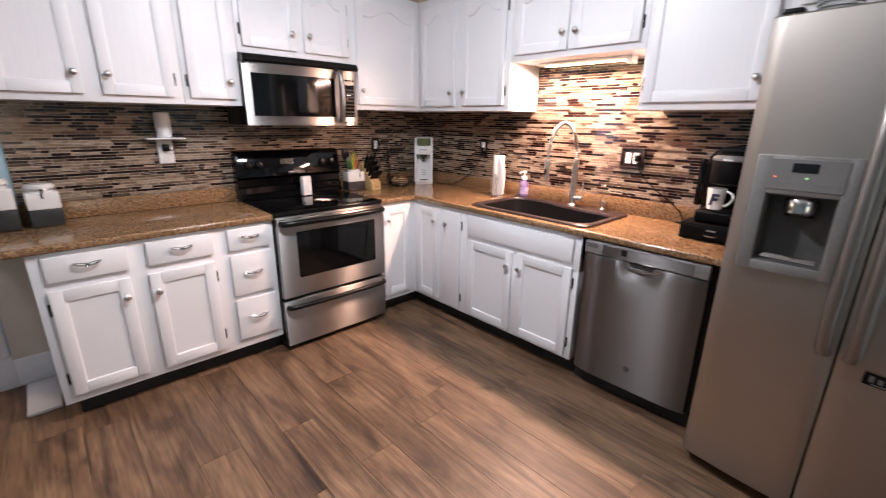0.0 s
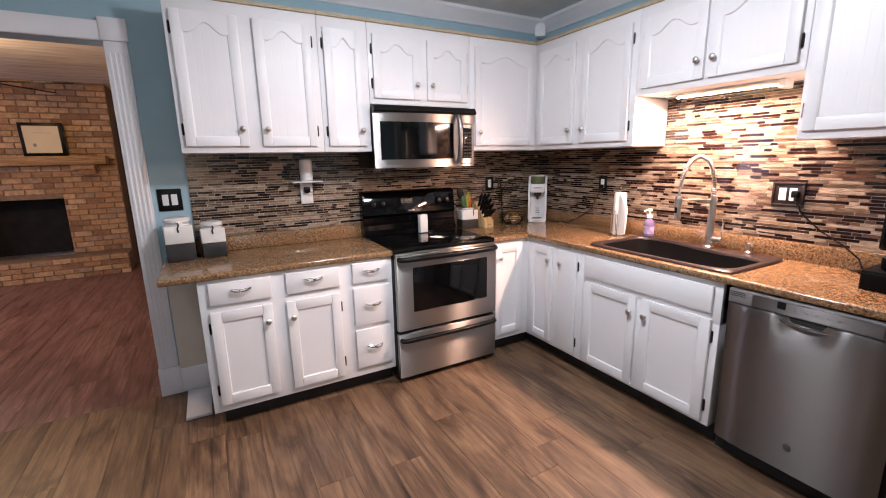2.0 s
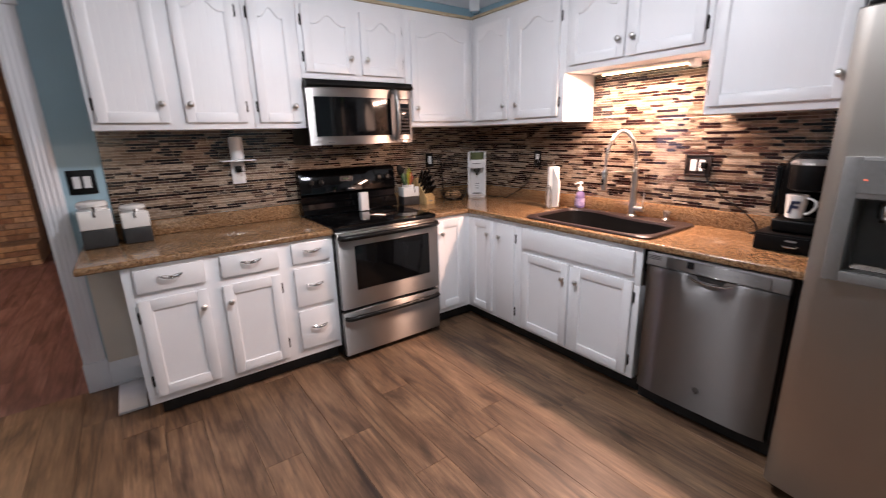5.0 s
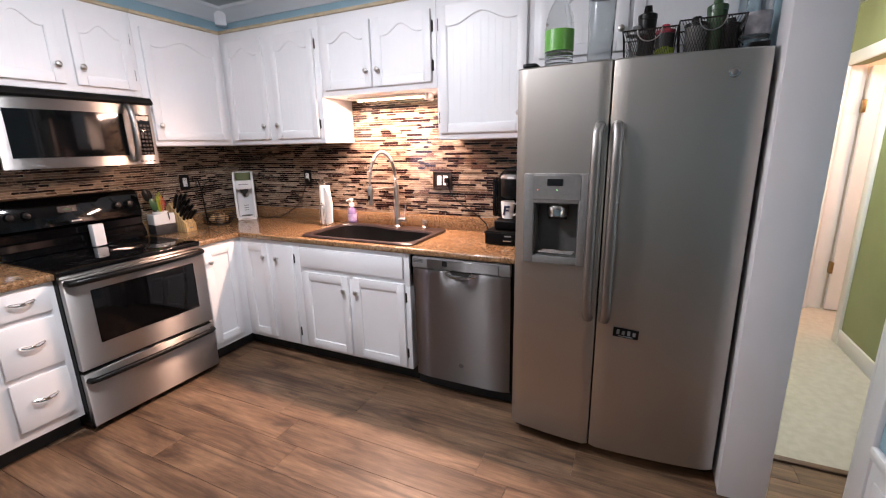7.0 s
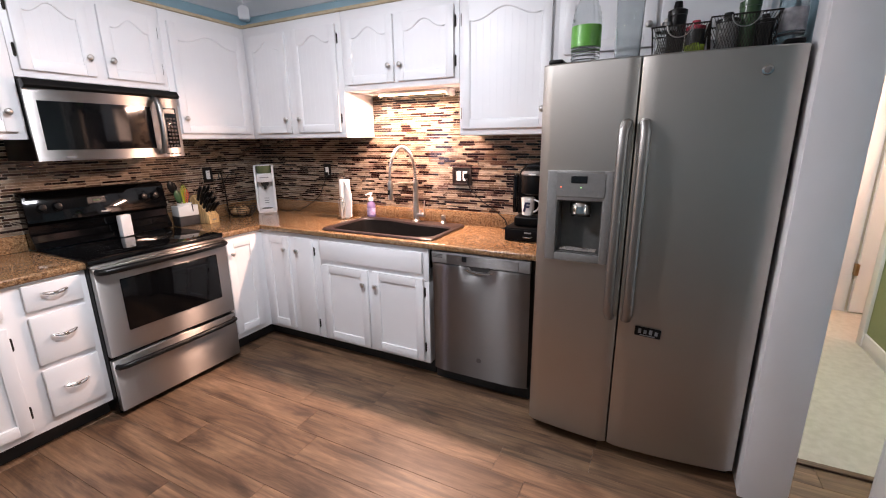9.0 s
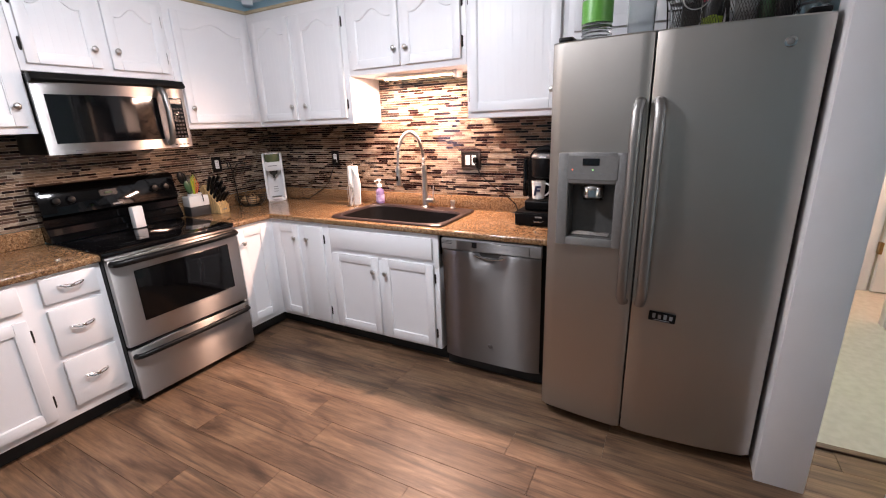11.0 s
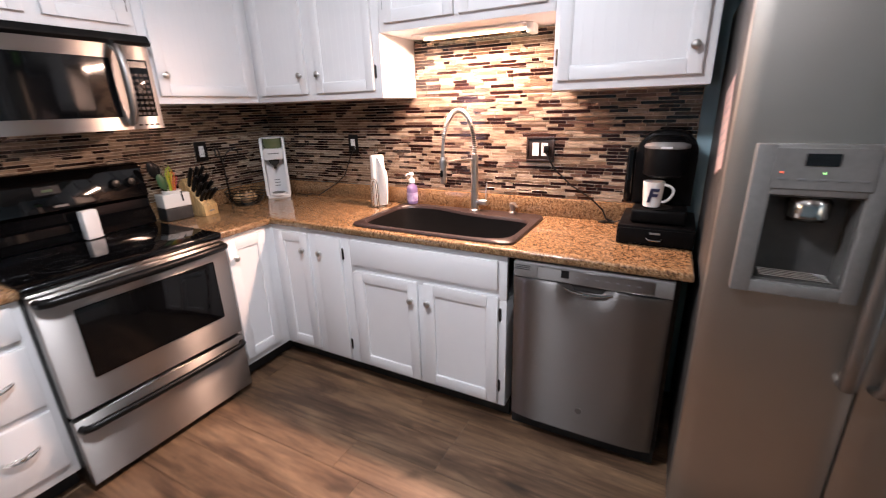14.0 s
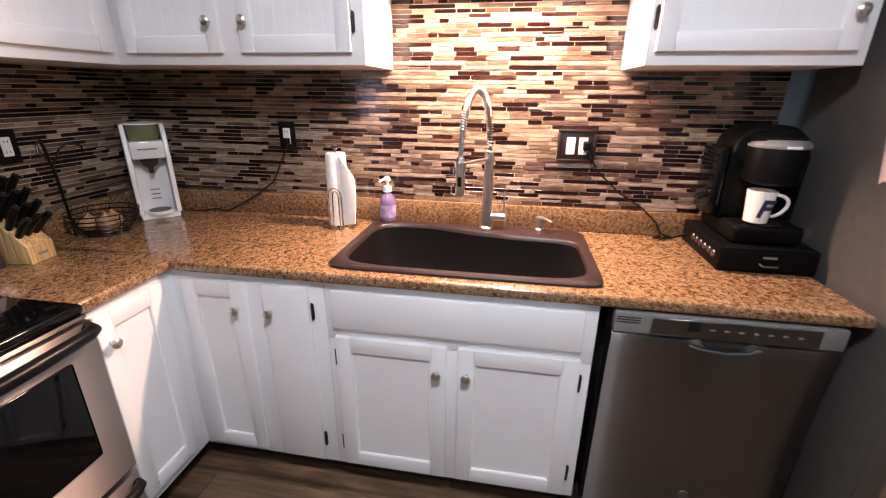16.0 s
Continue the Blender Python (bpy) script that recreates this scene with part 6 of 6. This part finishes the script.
# ceiling light canopies behind the walk, out of view; the last goes with the added dining fill
for x_, y_ in ((-1.72, -1.82), (-3.40, -2.30), (-2.50, -5.3)):
    c = thing("ceiling_light", pose(x_, y_, CEIL), "unseen white ceiling light canopy with a bare globe, lit", "lamp", "ceiling lights")
    part("canopy", lathe([(0.12, -0.001), (0.12, -0.02), (0.06, -0.05), (0.02, -0.055)], 28), M_TRIM, c)

# ---- many small pieces of floor and walls ----


def piece_mesh(name, sx, sy, sz, material, r):
    """A low box with a chamfered top, around its base centre."""
    v = []
    for z, k in ((0, 0), (sz - r, 0), (sz, r)):
        v += [(-sx / 2 + k, -sy / 2 + k, z), (sx / 2 - k, -sy / 2 + k, z), (sx / 2 - k, sy / 2 - k, z), (-sx / 2 + k, sy / 2 - k, z)]
    f = [(8, 9, 10, 11)] + [(a + i, a + (i + 1) % 4, a + 4 + (i + 1) % 4, a + 4 + i) for a in (0, 4) for i in range(4)]
    me = bpy.data.meshes.new(name)
    me.from_pydata(v, [], f)
    me.materials.append(material)
    return me


def plank_floor(name, x0, x1, y0, y1, w, length, material, label):
    fl = structure(name, box(x0, x1, y0, y1, -0.06, -0.006), M_DARK, label, "floor")
    meshes, rnd = {}, random.Random(5)
    x = x0
    while x < x1 - 0.01:
        ww = min(w, x1 - x)
        y = y0 - rnd.uniform(0, length)
        while y < y1:
            a, b = max(y, y0), min(y + length, y1)
            if b - a > 0.03:
                key = (round(ww, 3), round(b - a, 2))
                if key not in meshes:
                    meshes[key] = piece_mesh("plank", ww - 0.0012, round(b - a, 2) - 0.0012, 0.006, material, 0.0007)
                o = new("plank", meshes[key])
                o.parent = fl
                o.location = (x + ww / 2, (a + b) / 2, -0.006)
            y += length
        x += w
    return fl


plank_floor("floor", -6.0, 0.0, -6.5, 0.0, 0.178, 1.22, M_FLOOR, "brown wood-look plank floor of the kitchen")
plank_floor("floor_living", -8.0, -2.5, 0.0, 5.0, 0.178, 1.22, M_FLOOR_L, "brown plank floor of the living room, its violet light in the colour")
structure("floor_hall_strip", box(-0.64, -0.5, -4.28, -3.85, -0.05, -0.004), M_FLOOR, "plank floor under the hall opening", "floor")


def mosaic(name, m, u0, u1, z0, z1, seed, near=None, holes=(), label=""):
    """Strip mosaic: rows of random lengths on a grout bed. Pieces inside 'near' (u0, u1, z0, z1) are single parts."""
    bed = new(name, finish(box(u0, u1, -0.006, -0.0015, z0, z1), name, M_GROUT))
    bed.matrix_world = m
    tagged(bed, label, "backsplash", kind="structure")
    rnd, row, count, meshes = random.Random(seed), 0.0163, 0, {}
    verts, faces = [], []
    z, gap = z0, 0.0013
    while z < z1 - 0.004:
        h = min(row, z1 - z)
        u = u0 - rnd.uniform(0, 0.15)
        while u < u1:
            w = rnd.choice((0.038, 0.055, 0.085, 0.085, 0.085, 0.13, 0.18))
            a, b = max(u, u0), min(u + w, u1)
            t = rnd.choice((0.0025, 0.0032, 0.004))
            halves = 2 if rnd.random() < 0.05 else 1
            if b - a > 0.008:
                for part_ in range(halves):
                    zz, hh = z + part_ * h / halves, h / halves
                    if near and near[0] < a and b < near[1] and near[2] < z < near[3] and count < 300 and b - a > w - 1e-6:
                        key = (w, round(hh, 4), t)
                        if key not in meshes:
                            me = piece_mesh("tile", w - 2 * gap, hh - 2 * gap, t, M_TILE, 0.0006)
                            me.transform(pose(0, 0, 0, 90, 0, 0))
                            meshes[key] = me
                        o = new("tile", meshes[key])
                        o.parent = bed
                        o.location = ((a + b) / 2, -0.006, zz + hh / 2)
                        count += 1
                    else:
                        k = len(verts)
                        for yy, e in ((-0.006, gap), (-0.006 - t, gap + 0.0005)):
                            verts += [(a + e, yy, zz + e), (b - e, yy, zz + e), (b - e, yy, zz + hh - e), (a + e, yy, zz + hh - e)]
                        faces += [(k + 4, k + 5, k + 6, k + 7)] + [(k + i, k + (i + 1) % 4, k + 4 + (i + 1) % 4, k + 4 + i) for i in range(4)]
            u += w
        z += h
    me = bpy.data.meshes.new("tiles")
    me.from_pydata(verts, [], faces)
    me.materials.append(M_TILE_J)
    o = new("tiles", me)
    o.parent = bed
    tagged(o, "brown, cream and dark glass strip tiles", kind="stuff")
    return bed


mosaic("backsplash_north", RANGE, -2.825, -0.0005, 1.013, UB, 3, label="brown and cream strip mosaic backsplash behind the range")
mosaic("backsplash_east", SINK, 0.0105, 2.70, 1.013, UB, 4, (1.00, 2.35, 1.02, 1.40), label="brown and cream strip mosaic backsplash behind the sink")
mosaic("backsplash_over_sink", SINK, 1.264, 2.128, UB + 0.001, 1.836, 6, label="strip mosaic under the sink light")

# brick chimney breast, hearth, fire opening
fp = thing("fireplace", pose(-5.2, 4.45, 0), "tan brick fireplace with wooden mantel and raised hearth", "fireplace")


def brick_face(x0, x1, z0, z1, y, hole, seed, bw=0.205, bh=0.075, depth=0.012):
    verts, faces, rnd = [], [], random.Random(seed)
    z, r = z0, 0
    while z < z1 - 0.01:
        u = x0 - (bw / 2 if r % 2 else 0)
        zt = min(z + bh - 0.010, z1)
        while u < x1:
            a, b = max(u, x0), min(u + bw - 0.010, x1)
            if hole and a < hole[1] and b > hole[0] and z < hole[3] and zt > hole[2]:
                if a < hole[0]:
                    b = min(b, hole[0])
                elif b > hole[1]:
                    a = max(a, hole[1])
                else:
                    b = a
            if b - a > 0.02:
                k, t = len(verts), depth + rnd.uniform(-0.003, 0.004)
                for yy, e in ((y, 0), (y - t, 0.004)):
                    verts += [(a + e, yy, z + e), (b - e, yy, z + e), (b - e, yy, zt - e), (a + e, yy, zt - e)]
                faces += [(k + 4, k + 5, k + 6, k + 7)] + [(k + i, k + (i + 1) % 4, k + 4 + (i + 1) % 4, k + 4 + i) for i in range(4)]
            u += bw
        z += bh
        r += 1
    return verts, faces


def bricks(parent, name, spec):
    me = bpy.data.meshes.new(name)
    me.from_pydata(*spec[:1], [], spec[1])
    me.materials.append(M_BRICK)
    o = new(name, me)
    o.parent = parent
    return tagged(o, "tan brick courses", kind="stuff")


F0, F1 = -0.95, 1.41
bm = box(F0, -0.35, 0.02, 0.55, 0, 2.56)
box(0.755, F1, 0.02, 0.55, 0, 2.56, 0, bm)
box(-0.35, 0.755, 0.02, 0.55, 1.05, 2.56, 0, bm)
part("breast", bm, M_MORTAR, fp, "brick chimney breast")
part("firebox", box(-0.34, 0.71, 0.40, 0.5, 0.27, 1.05), M_OPENING, fp, "black firebox, soot and shade both in its colour")
bricks(fp, "bricks", brick_face(F0, F1, 0.29, 2.56, 0.02, (-0.35, 0.755, 0.29, 1.05), 8))
part("hearth", box(F0, F1, -0.32, 0.02, 0, 0.28, 0.01), M_MORTAR, fp, "raised brick hearth")
bricks(fp, "hearth_bricks", brick_face(F0, F1, 0.0, 0.28, -0.32, None, 9, 0.205, 0.07))
part("mantel", box(F0, 1.32, -0.20, 0.01, 1.495, 1.61, 0.008), M_OAK, fp, "oak mantel beam")
bm = box(0.92, 1.17, -0.14, 0.02, 1.43, 1.50, 0.006)
box(0.97, 1.17, -0.10, 0.02, 1.36, 1.43, 0.006, bm)
part("corbel", bm, M_BRICK, fp, "stepped brick corbel")
c = thing("picture_frame", fp.matrix_world @ pose(0.685, -0.06, 1.612, 4, 0, 0), "black framed certificate leaning on the mantel", "picture")
part("frame", box(-0.218, 0.218, -0.012, 0.012, 0, 0.42, 0.004), M_BLACK, c)
part("sheet", box(-0.178, 0.178, -0.016, -0.0125, 0.04, 0.38), M_CORK, c, "pale printed certificate sheet")
part("print", box(-0.10, -0.07, -0.018, -0.0165, 0.12, 0.16), M_GREYTXT, c)
part("print", box(-0.09, 0.09, -0.018, -0.0165, 0.29, 0.295), M_GREYTXT, c)
c = thing("ceiling_fan", pose(-4.50, 2.86, 2.30), "dark wooden ceiling fan at rest in the living room", "fan")
part("rod", lathe([(0.015, 0.08), (0.015, 0.24), (0.06, 0.245), (0.06, 0.259)], 16), M_BLACK, c)
part("motor", lathe([(0.05, -0.08), (0.11, -0.04), (0.12, 0.02), (0.08, 0.08)], 24), M_BLACK, c)
for k in range(5):
    b = box(0.13, 0.70, -0.065, 0.065, -0.006, 0.006, 0.004)
    part("blade", b, M_BLACK, c, m=pose(0, 0, 0, 8, 0, 72 * k - 12))
# flat black slab stands in for the darkness of the doorway
structure("door_living", box(-3.95, -2.95, 4.94, 4.998, 0, 2.1), M_OPENING, "black slab standing for a dark doorway beside the chimney breast", "door")
